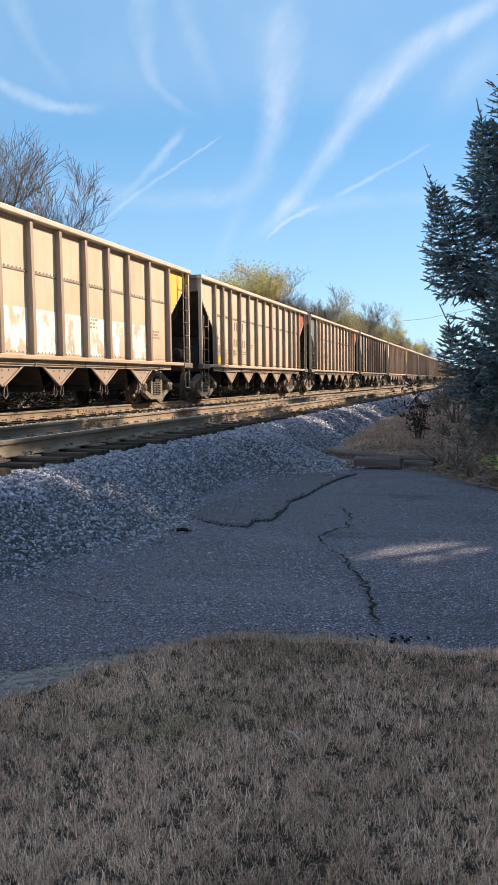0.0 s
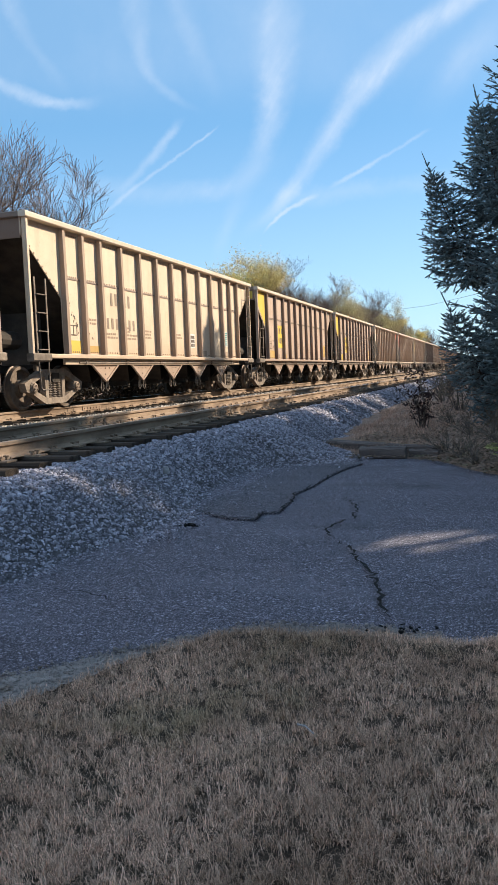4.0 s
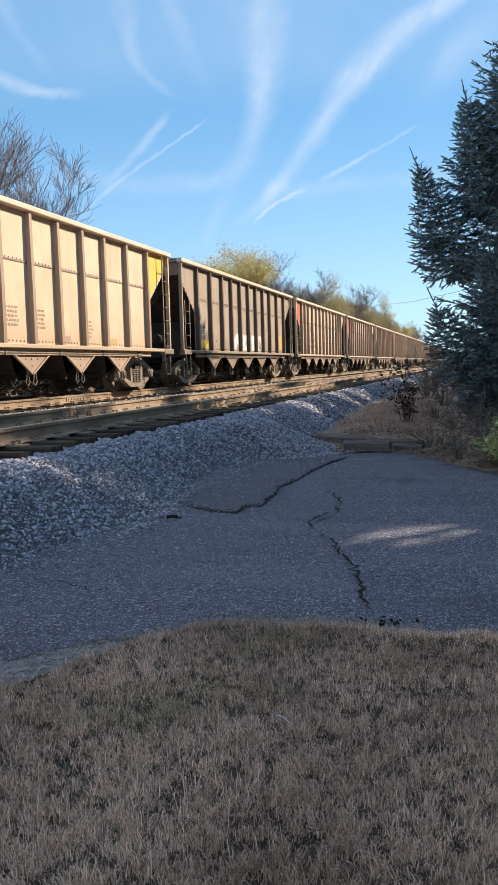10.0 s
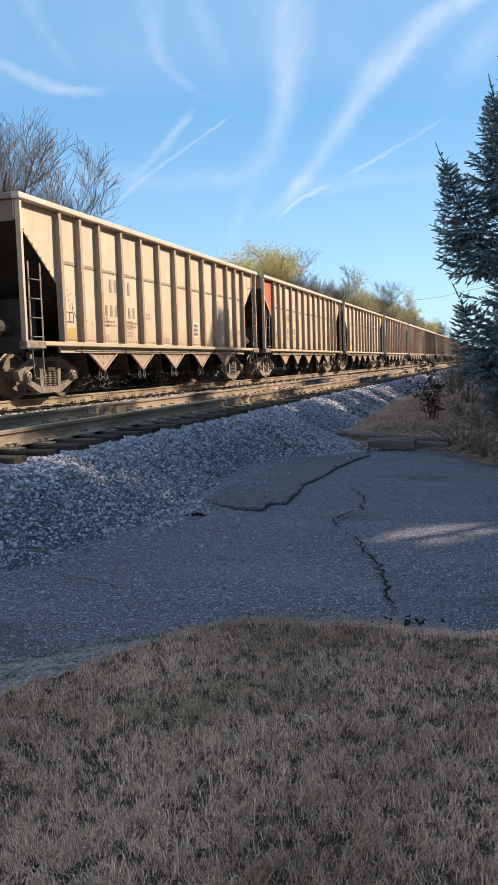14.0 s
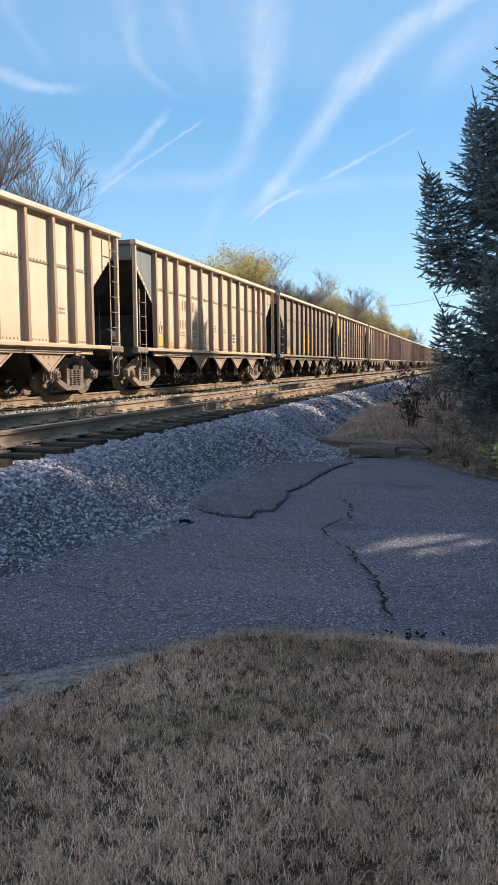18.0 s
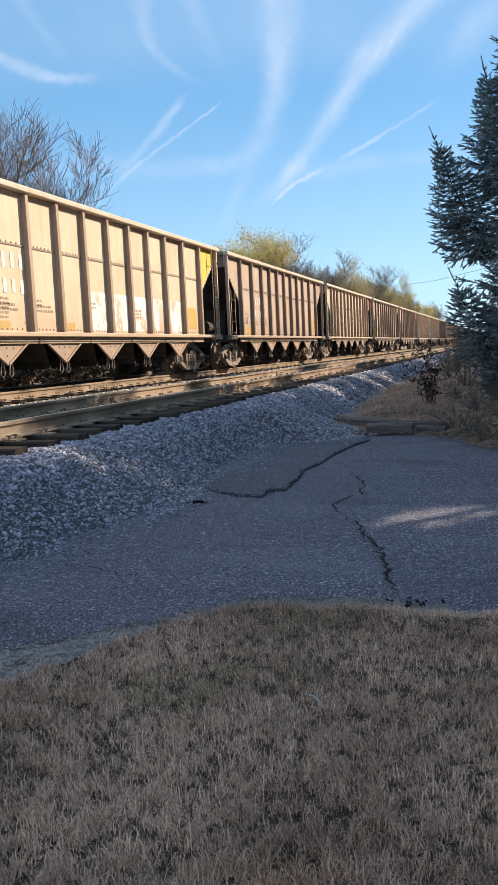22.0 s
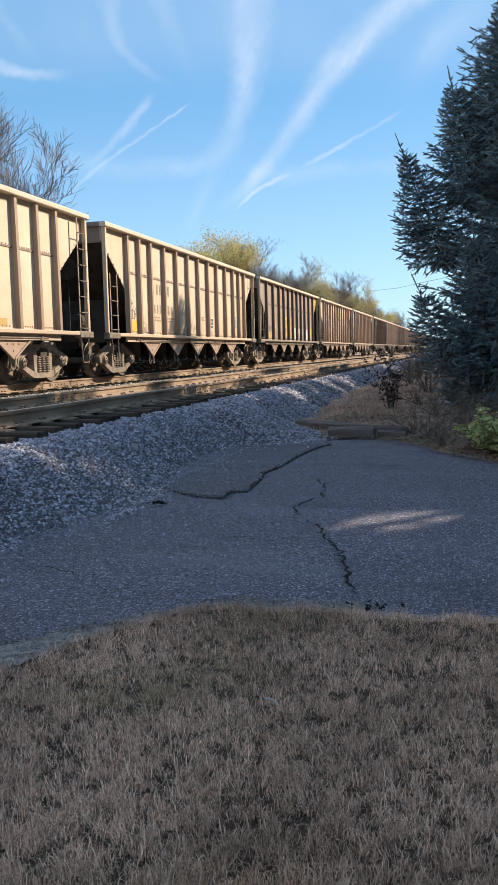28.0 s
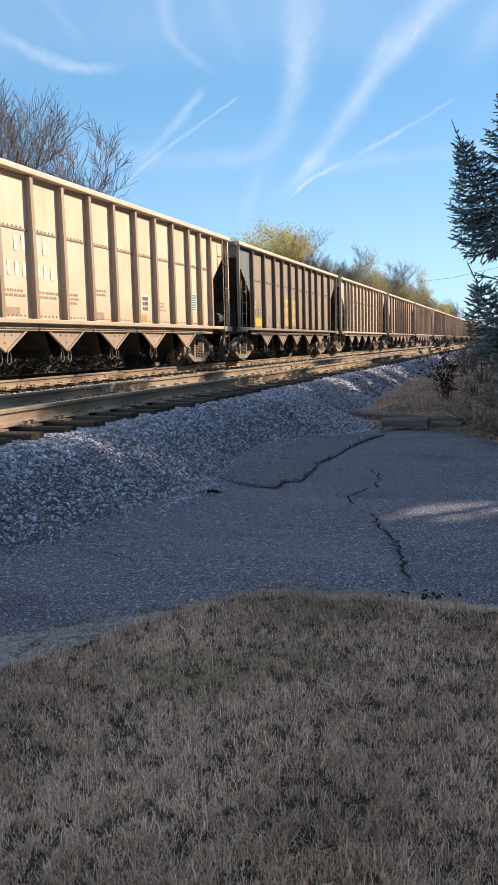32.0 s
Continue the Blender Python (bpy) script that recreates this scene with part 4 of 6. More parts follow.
def hopper_car(paint, bays, ribs_paint):
    """One car with that many bays of sheet between its ribs."""
    car = thing("hopper_car", "", "hopper car")
    RIBS_HERE = RIBS[bays]

    def p(name, make, material, at=None, parent=car, label="", smooth=False):
        o = part(name, shared(name if not callable(label) else name, make, material, smooth), None, parent, label)
        if at is not None:
            o.matrix_basis = at
        return o

    turn = pose(0, 0, 0, 0, 0, 180)
    for m in (None, turn):
        p("side_sheet", side_sheet, paint, m)
        p("top_chord", lambda: Geo().bar((1.505, -HB - 0.05, TOP - 0.06), (1.505, HB + 0.05, TOP - 0.06), 0.16, 0.12), RIM, m)
        p("side_sill", lambda: Geo().bar((1.50, -HB, 1.09), (1.50, HB, 1.09), 0.15, 0.09).bar((1.44, -6.2, 0.98), (1.44, 6.2, 0.98), 0.05, 0.13), paint, m)
        p("seam_strip", lambda: Geo().bar((SHEET_X + 0.004, -6.1, 2.75), (SHEET_X + 0.004, 6.1, 2.75), 0.020, 0.040), DARK, m)
        p("brake_pipe", brake_pipe, CAST, m)
        for y in RIBS_HERE:
            p("rib", rib, ribs_paint, (m or Matrix()) @ pose(SHEET_X, y, 0))
        for sy in (-1, 1):
            p("stirrup", step, CAST, (m or Matrix()) @ pose(0, sy * 7.22, 0))
            p("end_bracket", lambda: Geo().bar((1.50, -0.34, 1.06), (1.50, 0.34, 1.06), 0.16, 0.16).bar((1.40, 0.0, 0.98), (1.40, 0.0, 0.80), 0.10, 0.08), CAST, (m or Matrix()) @ pose(0.012, sy * 7.30, 0))
        for sy in (-1, 1):
            p("corner_post", lambda: Geo().bar((0, 0, 1.0), (0, 0, TOP - 0.1), 0.10, 0.10), paint, (m or Matrix()) @ pose(1.49, sy * 7.54, 0))
        p("ladder", lambda: ladder(1.15, 2.62), CAST, (m or Matrix()) @ pose(1.56, -7.22, 0))
        q = p("tall_ladder", lambda: ladder(1.15, 3.72), CAST, (m or Matrix()) @ pose(1.56, 7.22, 0))
        q.name = "ladder"
    tagged(p("rivets_%d" % bays, lambda: rivets(RIBS_HERE), ribs_paint), kind="stuff").name = "rivets"
    for m in (None, turn):
        # end panel darker than the sides: grime, and its shade put into the paint
        p("end_panel", lambda: Geo().box(-1.40, 1.40, HB - 0.06, HB - 0.03, 3.36, TOP - 0.05).bar((-1.5, HB - 0.02, TOP - 0.06), (1.5, HB - 0.02, TOP - 0.06), 0.12, 0.12), DARK, m)
        # slope sheet in near black: the shade below it is put into the colour
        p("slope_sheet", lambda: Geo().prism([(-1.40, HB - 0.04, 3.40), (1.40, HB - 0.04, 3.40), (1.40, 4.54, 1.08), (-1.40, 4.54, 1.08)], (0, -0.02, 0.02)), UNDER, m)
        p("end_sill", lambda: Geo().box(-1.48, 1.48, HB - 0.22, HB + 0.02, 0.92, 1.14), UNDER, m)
        p("bolster_web", lambda: Geo().prism([(-1.30, 6.1, 1.12), (1.30, 6.1, 1.12), (0.4, 6.1, 0.80), (-0.4, 6.1, 0.80)], (0, 0.03, 0)).prism([(-0.9, 6.15, 1.1), (0.9, 6.15, 1.1), (0.9, 6.15, 2.05), (-0.9, 6.15, 2.05)], (0, 0.03, 0)), UNDER, m)
        p("coupler", coupler, CAST, (m or Matrix()) @ pose(0, HB + 0.0, 0.86))
        b = p("bogie", lambda: Geo().bar((-1.12, 0, 0.66), (1.12, 0, 0.66), 0.30, 0.20).bar((-0.9, 0.2, 0.4), (0.9, 0.2, 0.4), 0.08, 0.10), UNDER, (m or Matrix()) @ pose(0, 6.02, 0))
        for s in (-1, 1):
            p("sideframe", sideframe, CAST, pose(s * 1.02, 0, 0, 0, 0, 90 - 90 * s), b)
            for y in (-0.89, 0.89):
                p("bearing_cap", bearing_cap, CAST, pose(s * 1.02, y, 0, 0, 0, 90 - 90 * s), b)
            for y in (-0.19, 0.0, 0.19):
                p("spring", spring, CAST, pose(s * 1.04, y, 0), b)
            w = p("wheelset", wheelset, TREAD, pose(0, s * 0.89, WHEEL_R), b)
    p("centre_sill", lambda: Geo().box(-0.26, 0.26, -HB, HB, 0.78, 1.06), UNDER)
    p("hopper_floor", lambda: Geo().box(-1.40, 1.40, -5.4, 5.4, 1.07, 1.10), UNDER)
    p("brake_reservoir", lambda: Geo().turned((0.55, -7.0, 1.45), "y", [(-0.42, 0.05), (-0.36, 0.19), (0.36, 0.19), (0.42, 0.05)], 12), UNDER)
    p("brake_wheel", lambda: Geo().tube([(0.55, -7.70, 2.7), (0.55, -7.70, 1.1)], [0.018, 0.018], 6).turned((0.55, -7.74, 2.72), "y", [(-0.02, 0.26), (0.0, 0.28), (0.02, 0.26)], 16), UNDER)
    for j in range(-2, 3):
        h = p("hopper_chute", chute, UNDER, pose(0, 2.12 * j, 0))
        for s in (0, 180):
            # gussets on tan cars are browner: the body's shade put into the paint
            p("gusset", gusset, BROWN if paint is not DARK_SHEET else DARK_SHEET, pose(0, 0, 0, 0, 0, s) @ pose(1.40, 0, 1.0), h)
            p("bail", bail, CAST, pose(0, 0, 0, 0, 0, s), h)
    return car


def plate(y0, y1, z0, z1, lift=0.004):
    return Geo().box(SHEET_X, SHEET_X + lift, y0, y1, z0, z1)


def bay(car, i):
    """The clear stretch of sheet between rib i and the next."""
    ribs = RIBS[car["bays"]]
    return ribs[i] + 0.08, ribs[i + 1] - 0.08


def corner(car, end, paint, label):
    s = -1 if end == "near" else 1
    ring = [(s * (HB - 0.10), TOP - 0.14), (s * (HB - 0.10), 3.48), (s * 6.20, 2.42), (s * 6.20, TOP - 0.14)]
    if s > 0:
        ring.reverse()
    part("corner_panel", Geo().prism([(SHEET_X, y, z) for y, z in ring], (0.004, 0, 0)), paint, car, label)
    if s < 0:
        part("end_placard", Geo().box(-1.30, 1.35, -HB - 0.004 + 0.03, -HB + 0.035, 3.42, TOP - 0.16), paint, car, label)


def lettering(car, i, z, material, chars=4, rows=2, spread=0, height=0.30):
    """Worn characters, as plain strokes, over one bay or two."""
    g = Geo()
    rnd = random.Random(i * 7 + chars)
    for r in range(rows):
        for k in range(chars):
            y0, y1 = bay(car, i)
            if spread and k >= chars // 2:
                y0, y1 = bay(car, i + 1)
                c = y0 + 0.16 + 0.24 * (k - chars // 2)
            elif spread:
                c = y1 - 0.16 - 0.24 * (chars // 2 - 1 - k)
            else:
                c = y0 + (y1 - y0) * (k + 0.5) / chars
            zz = z - r * (height * 1.8)
            g.box(SHEET_X + 0.004, SHEET_X + 0.007, c - 0.055, c + 0.055, zz + rnd.uniform(0, 0.02), zz + height)
    part("lettering", g, material, car)


def data_block(car, i, z, material, rows=4, width=0.6):
    g = Geo()
    y0, y1 = bay(car, i)
    rnd = random.Random(i + rows)
    for r in range(rows):
        y = y0 + 0.10
        while y < y0 + 0.10 + width * 0.9:
            w = rnd.uniform(0.05, 0.14)
            g.box(SHEET_X + 0.003, SHEET_X + 0.006, y, min(y + w, y1 - 0.04), z - r * 0.085, z - r * 0.085 + 0.045)
            y += w + 0.035
    part("data_stencil", g, material, car)


def grid_label(car, i, z):
    g = Geo()
    y0, y1 = bay(car, i)
    c = (y0 + y1) / 2
    part("label_field", plate(c - 0.19, c + 0.19, z - 0.21, z + 0.21, 0.003), STENCIL_WHITE, car)
    for a in range(3):
        for b in range(3):
            g.box(SHEET_X + 0.003, SHEET_X + 0.007, c - 0.16 + a * 0.11, c - 0.07 + a * 0.11, z - 0.17 + b * 0.12, z - 0.08 + b * 0.12)
    part("label_squares", g, STENCIL, car)


def spray(car, bays, z0, z1, material):
    for i in bays:
        y0, y1 = bay(car, i)
        part("sprayed_paint", plate(y0 + 0.02, y1 - 0.02, z0, z1, 0.004), material, car, "bay covered with white graffiti spray")


def ring_mark(car, i, z):
    y0, y1 = bay(car, i)
    g = Geo()
    n, c = 20, (y0 + y1) / 2
    for k in range(n):
        a, b = 6.28319 * k / n, 6.28319 * (k + 1) / n
        g.bar((SHEET_X + 0.004, c + 0.17 * math.cos(a), z + 0.21 * math.sin(a)), (SHEET_X + 0.004, c + 0.17 * math.cos(b), z + 0.21 * math.sin(b)), 0.025, 0.006, (1, 0, 0))
    part("ring_mark", g, STENCIL, car)


# paint, bays, near corner, far corner, field (bay, colour), letters (bay, height, ink, over two bays), sprayed bays, extras
CARS = {
    -1: ("T", 12), 0: ("T", 10, "", "Y", None, None, range(2, 9), "ring"), 1: ("P", 12, "", "R", None, (2, 2.35, "d", 1), None, "teal"), 2: ("T", 12, "S", "R", None, (2, 2.3, "d", 1), None, "grid teal"),
    3: ("D", 10, "", "", "fields", None, None, ""), 4: ("P", 12, "", "", None, (2, 2.3, "d", 1), None, "grid teal"), 5: ("B", 10, "Y", "", 1, None, None, "orange"), 6: ("B", 10, "Y", "", 1, None, None, "orange"),
    7: ("T", 12, "", "R", None, (2, 2.3, "d", 1), None, "teal"), 8: ("P", 12, "R", "", None, (2, 2.35, "d", 1), None, "teal grid"), 9: ("T", 10, "Y", "Y", None, (2, 2.3, "d", 0), None, ""), 10: ("D", 10, "", "", None, None, (3, 4, 5, 6), "orange"),
    11: ("P", 12, "R", "", None, (2, 2.35, "d", 1), None, "grid"), 12: ("P", 12, "R", "", None, (3, 2.35, "d", 1), (6, 7), "teal"), 13: ("T", 12, "", "", None, (2, 2.3, "d", 1), None, "grid"), 14: ("T", 12, "R", "", None, (2, 2.3, "d", 1), None, ""),
    15: ("P", 10, "", "Y", None, None, None, "ring"), 16: ("P", 12, "S", "", None, (2, 2.3, "d", 1), None, "grid"), 17: ("P", 12, "S", "", None, (2, 2.3, "d", 1), None, "grid teal"), 18: ("D", 10, "", "", "fields", None, None, "orange"),
    19: ("B", 10, "Y", "Y", 1, None, None, "orange"), 20: ("T", 10, "", "Y", None, (1, 2.3, "w", 0), (4, 5, 6, 7, 8), "orange"), 21: ("B", 10, "", "", None, (1, 2.25, "w", 0), None, "orange"), 22: ("T", 12, "", "R", None, (2, 2.3, "d", 1), None, "grid teal"),
    23: ("B", 10, "", "Y", None, (2, 2.3, "d", 0), None, "orange"), 24: ("B", 10, "", "", 2, None, None, ""), 25: ("P", 12, "R", "", None, (2, 2.3, "d", 1), None, ""), 26: ("P", 12, "", "", None, (2, 2.3, "d", 1), None, "grid teal"),
    27: ("D", 10, "", "Y", "fields", None, (5, 6, 7, 8), "orange"), 28: ("T", 12, "", "R", None, (2, 2.3, "w", 1), None, "grid"), 29: ("P", 12, "S", "", None, (2, 2.35, "w", 1), None, "grid teal"), 30: ("D", 10, "S", "", "fields", None, None, ""),
    31: ("P", 12), 32: ("B", 10), 33: ("P", 12), 34: ("B", 10), 35: ("T", 12), 36: ("P", 12), 37: ("T", 12), 38: ("D", 10), 39: ("T", 12), 40: ("B", 10), 41: ("T", 12), 42: ("P", 12), 43: ("T", 12), 44: ("B", 10), 45: ("T", 12), 46: ("P", 12),
}
PAINTS = {"T": (TAN, "tan", TAN_RIB), "P": (PALE, "pale tan", TAN_RIB), "B": (BROWN, "brown", BROWN_RIB), "D": (DARK_SHEET, "dark brown", DARK_RIB)}
CORNERS = {"Y": (YELLOW, "yellow"), "R": (RED, "red"), "S": (SLATE, "slate grey")}
TRAIN = []


def teal_label(car, i):
    """A block of fine teal lines on a pale field."""
    y0, y1 = bay(car, i)
    g = Geo()
    part("label_field", plate(y0 + 0.06, y1 - 0.12, 1.52, 2.02, 0.003), STENCIL_WHITE, car)
    for k in range(7):
        g.box(SHEET_X + 0.003, SHEET_X + 0.007, y0 + 0.10, y1 - 0.16, 1.56 + 0.064 * k, 1.595 + 0.064 * k)
    part("label_lines", g, TEAL, car)


def service_marks(car, k):
    """The small marks that every car carries: an inspection field, a box outline, spatter and fine stencils."""
    r = random.Random(k)
    y0, y1 = bay(car, 0)
    part("inspection_field", plate(y0 + 0.02, y1 - 0.06, 1.17, 1.17 + r.uniform(0.24, 0.36), 0.003), r.choice((YELLOW, YELLOW, OCHRE)), car, "faded yellow inspection field")
    g, c, z = Geo(), (y0 + y1) / 2 - 0.03, 1.66
    for a, b in (((-.15, -.10), (.15, -.10)), ((-.15, .10), (.15, .10)), ((-.15, -.10), (-.15, .10)), ((.15, -.10), (.15, .10)), ((0, -.10), (0, .10))):
        g.bar((SHEET_X + 0.004, c + a[0], z + a[1]), (SHEET_X + 0.004, c + b[0], z + b[1]), 0.022, 0.006, (1, 0, 0))
    part("box_mark", g, STENCIL, car)
    g = Geo()
    for n in range(26):
        i = r.choice((0, 0, 0, 1))
        a0, a1 = bay(car, i)
        f = r.random()
        y, z, q = a0 + 0.04 + (a1 - a0 - 0.12) * f, 2.35 - 0.75 * f + r.gauss(0, 0.10) - 0.5 * i, r.uniform(0.012, 0.030)
        g.bar((SHEET_X + 0.003, y, z - q), (SHEET_X + 0.003, y + q * 0.5, z + q), q, 0.004, (1, 0, 0))
    tagged(part("tar_spatter", g, STENCIL, car), kind="stuff")
    for i in r.sample(range(1, car["bays"] - 1), 3):
        a0, a1 = bay(car, i)
        part("stencil_field", plate(a0 + 0.10, a0 + r.uniform(0.42, 0.66), 1.18, 1.34, 0.003), r.choice((OCHRE, STENCIL_FAINT)), car)


def train():
    plain = {}
    for k, row in sorted(CARS.items()):
        code, bays = row[:2]
        near, far, board, letters, sprayed, extra = row[2:] if len(row) > 2 else ("", "", None, None, None, "")
        paint, word, ribs_paint = PAINTS[code]
        if (code, bays) not in plain:
            plain[code, bays] = hopper_car(paint, bays, ribs_paint)
        at = pose(FAR_TRACK, LEAD + PITCH * k, RAIL_Z)
        car = copy_thing(plain[code, bays], at)
        car["bays"] = bays
        note = "with rusty, shade-darkened ribs"
        if near:
            corner(car, "near", CORNERS[near][0], CORNERS[near][1] + " painted corner")
            note = "with a %s corner" % CORNERS[near][1]
        if far:
            corner(car, "far", CORNERS[far][0], CORNERS[far][1] + " painted corner")
            note = "with a %s corner" % CORNERS[far][1]
        if board == "fields":
            for i in (3, 4):
                y0, y1 = bay(car, i)
                part("ochre_field", plate(y0, y1, 1.28, 2.30), OCHRE, car, "faded ochre lettering field")
                lettering(car, i, 1.95, STENCIL_FAINT, 3, 2, 0, 0.22)
            note = "with faded ochre fields"
        elif board is not None:
            y0, y1 = bay(car, board)
            part("yellow_board", plate(y0, y1, 1.62, 2.55, 0.003), YELLOW, car, "yellow lettering field")
            lettering(car, board, 2.20, STENCIL, 4, 1, 0, 0.24)
            lettering(car, board, 1.80, STENCIL, 5, 1, 0, 0.24)
            note = "with a yellow lettering field"
        if letters:
            i, z, ink, spread = letters
            lettering(car, i, z, {"d": STENCIL_WORN, "w": STENCIL_WHITE}[ink], 4, 1, spread)
            lettering(car, i, z - (0.46 if ink == "w" else 0.56), {"d": STENCIL_WORN, "w": STENCIL_WHITE}[ink], 4 if not spread else 6, 1, spread, 0.27)
            data_block(car, i, 1.62, STENCIL_FAINT, 2, 0.7)
            data_block(car, i + 1, 1.62, STENCIL_FAINT, 2, 0.7)
            note = note if near or far else "with worn lettering"
        if sprayed:
            spray(car, sprayed, 1.18, 2.05 if code != "D" else 1.80, GRAFFITI_DARK if code == "D" else GRAFFITI)
            note = "with white graffiti spray"
        if "ring" in extra:
            ring_mark(car, 2, 2.33)
        if "grid" in extra:
            grid_label(car, bays - 5, 1.62)
        if "teal" in extra:
            teal_label(car, bays - 2)
        if "orange" in extra:
            y0, y1 = bay(car, bays - 1)
            part("ochre_patch", plate(y0 + 0.1, y1 - 0.2, 1.3, 1.9, 0.008), OCHRE, car, "stained ochre patch")
        service_marks(car, k)
        ink = STENCIL_WHITE if code == "D" else STENCIL_FAINT
        r = random.Random(k)
        for i in r.sample(range(bays), 4):
            data_block(car, i, r.uniform(1.6, 2.0), ink, r.choice((2, 3, 5)), r.uniform(0.3, 0.6))
        tagged(car, "weathered %s steel coal hopper car %s" % (word, note), "hopper car", "coal train cars")
        TRAIN.append((k, car))
    for car in plain.values():
        for o in (*car.children_recursive, car):
            bpy.data.objects.remove(o)


train()


# ---- plants ----
def blades(name, x, y, z, length, width, lean, material, label, category, seed=1, parent=None, droop=0.5):
    """Grass: each blade three triangles on a bent spine."""
    r = np.random.default_rng(seed)
    n = len(x)
    a = r.uniform(0, 6.283, n)
    dx, dy = np.cos(a), np.sin(a)
    px_, py_ = -dy * width / 2, dx * width / 2
    l1, l2 = length * 0.55, length
    t1, t2 = lean * 0.45, lean * (1 + droop)
    p0 = np.stack([x, y, z], -1)
    p1 = p0 + np.stack([dx * l1 * np.sin(t1), dy * l1 * np.sin(t1), l1 * np.cos(t1)], -1)
    p2 = p1 + np.stack([dx * (l2 - l1) * np.sin(t2), dy * (l2 - l1) * np.sin(t2), (l2 - l1) * np.cos(t2)], -1)
    s = np.stack([px_, py_, 0 * px_], -1)
    v = np.stack([p0 - s, p0 + s, p1 - s * 0.75, p1 + s * 0.75, p2], 1).reshape(-1, 3)
    f = (np.array([(0, 1, 3), (0, 3, 2), (2, 3, 4)])[None] + 5 * np.arange(n)[:, None, None]).reshape(-1, 3)
    return solid(name, fast_mesh(name, v, f, material), material, label, category, kind="stuff")


def lawn_grass():
    r = np.random.default_rng(3)
    # thick and thin places: a field of soft random hollows
    hx, hy, hs = r.uniform(-3.2, 1.2, 9000), r.uniform(0.9, 4.3, 9000), 0.005 + 0.014 * r.uniform(0, 1, 9000) ** 2
    cell = 0.008
    nx, ny = int(4.6 / cell), int(3.6 / cell)
    gx, gy = np.meshgrid(-3.3 + cell * np.arange(nx), 0.85 + cell * np.arange(ny), indexing="ij")
    thin = np.zeros((nx, ny))
    for a, b, c in zip(hx, hy, hs):
        i0, i1, j0, j1 = int((a + 3.3 - 3 * c) / cell), int((a + 3.3 + 3 * c) / cell) + 2, int((b - 0.85 - 3 * c) / cell), int((b - 0.85 + 3 * c) / cell) + 2
        i0, j0 = max(i0, 0), max(j0, 0)
        thin[i0:i1, j0:j1] += np.exp(-((gx[i0:i1, j0:j1] - a) ** 2 + (gy[i0:i1, j0:j1] - b) ** 2) / (2 * c * c))

    def hollow(x, y):
        return thin[np.clip(((x + 3.3) / cell).astype(int), 0, nx - 1), np.clip(((y - 0.85) / cell).astype(int), 0, ny - 1)]

    def tufts(n, k, loose):
        cy = 1.0 + 3.35 * r.uniform(0, 1, n) ** 1.15
        lo, hi = -0.76 * cy - 0.40, 0.10 * cy + 0.40
        cx = lo + (hi - lo) * r.uniform(0, 1, n)
        x = (cx[:, None] + r.normal(0, loose, (n, k))).ravel()
        y = (cy[:, None] + r.normal(0, loose, (n, k))).ravel()
        tall = np.repeat(np.clip(r.normal(1.0, 0.28, n), 0.45, 1.8), k)
        ok = (y < grass_edge(x) + r.normal(0, 0.03, len(x))) & (r.uniform(0, 1, len(x)) > 0.90 * np.minimum(hollow(x, y), 1.0))
        return x[ok], y[ok], tall[ok] * (1.0 - 0.25 * np.minimum(hollow(x[ok], y[ok]), 1.0))

    x, y, tall = tufts(44000, 9, 0.010)
    n = len(x)
    blades("lawn_grass", x, y, lawn_z(x, y) - 0.004, tall * r.uniform(0.020, 0.050, n), r.uniform(0.0012, 0.0026, n), np.abs(r.normal(0.95, 0.55, n)), LAWN, "short dormant tan lawn grass with olive patches", "grass", 4)
    x, y, tall = tufts(13000, 9, 0.022)
    n = len(x)
    blades("lawn_thatch", x, y, lawn_z(x, y) + r.uniform(0.0, 0.020, n), tall * r.uniform(0.025, 0.055, n), r.uniform(0.0012, 0.0026, n), r.normal(1.35, 0.22, n), LAWN, "matted dead blades lying in the lawn", "grass", 8, droop=0.15)
    # the rest of the lawn, beside and behind
    x, y = r.uniform(-5.5, 7.8, 130000), r.uniform(-5.8, 4.2, 130000)
    ok = (y < grass_edge(x)) & ~((y > 1.05) & (x > -0.76 * y - 0.40) & (x < 0.10 * y + 0.40)) & (x > -4.6)
    x, y = x[ok], y[ok]
    n = len(x)
    blades("side_lawn_grass", x, y, lawn_z(x, y) - 0.004, r.uniform(0.03, 0.06, n), r.uniform(0.007, 0.012, n), np.abs(r.normal(1.0, 0.4, n)), LAWN, "dormant tan grass on the rest of the lawn", "grass", 12)


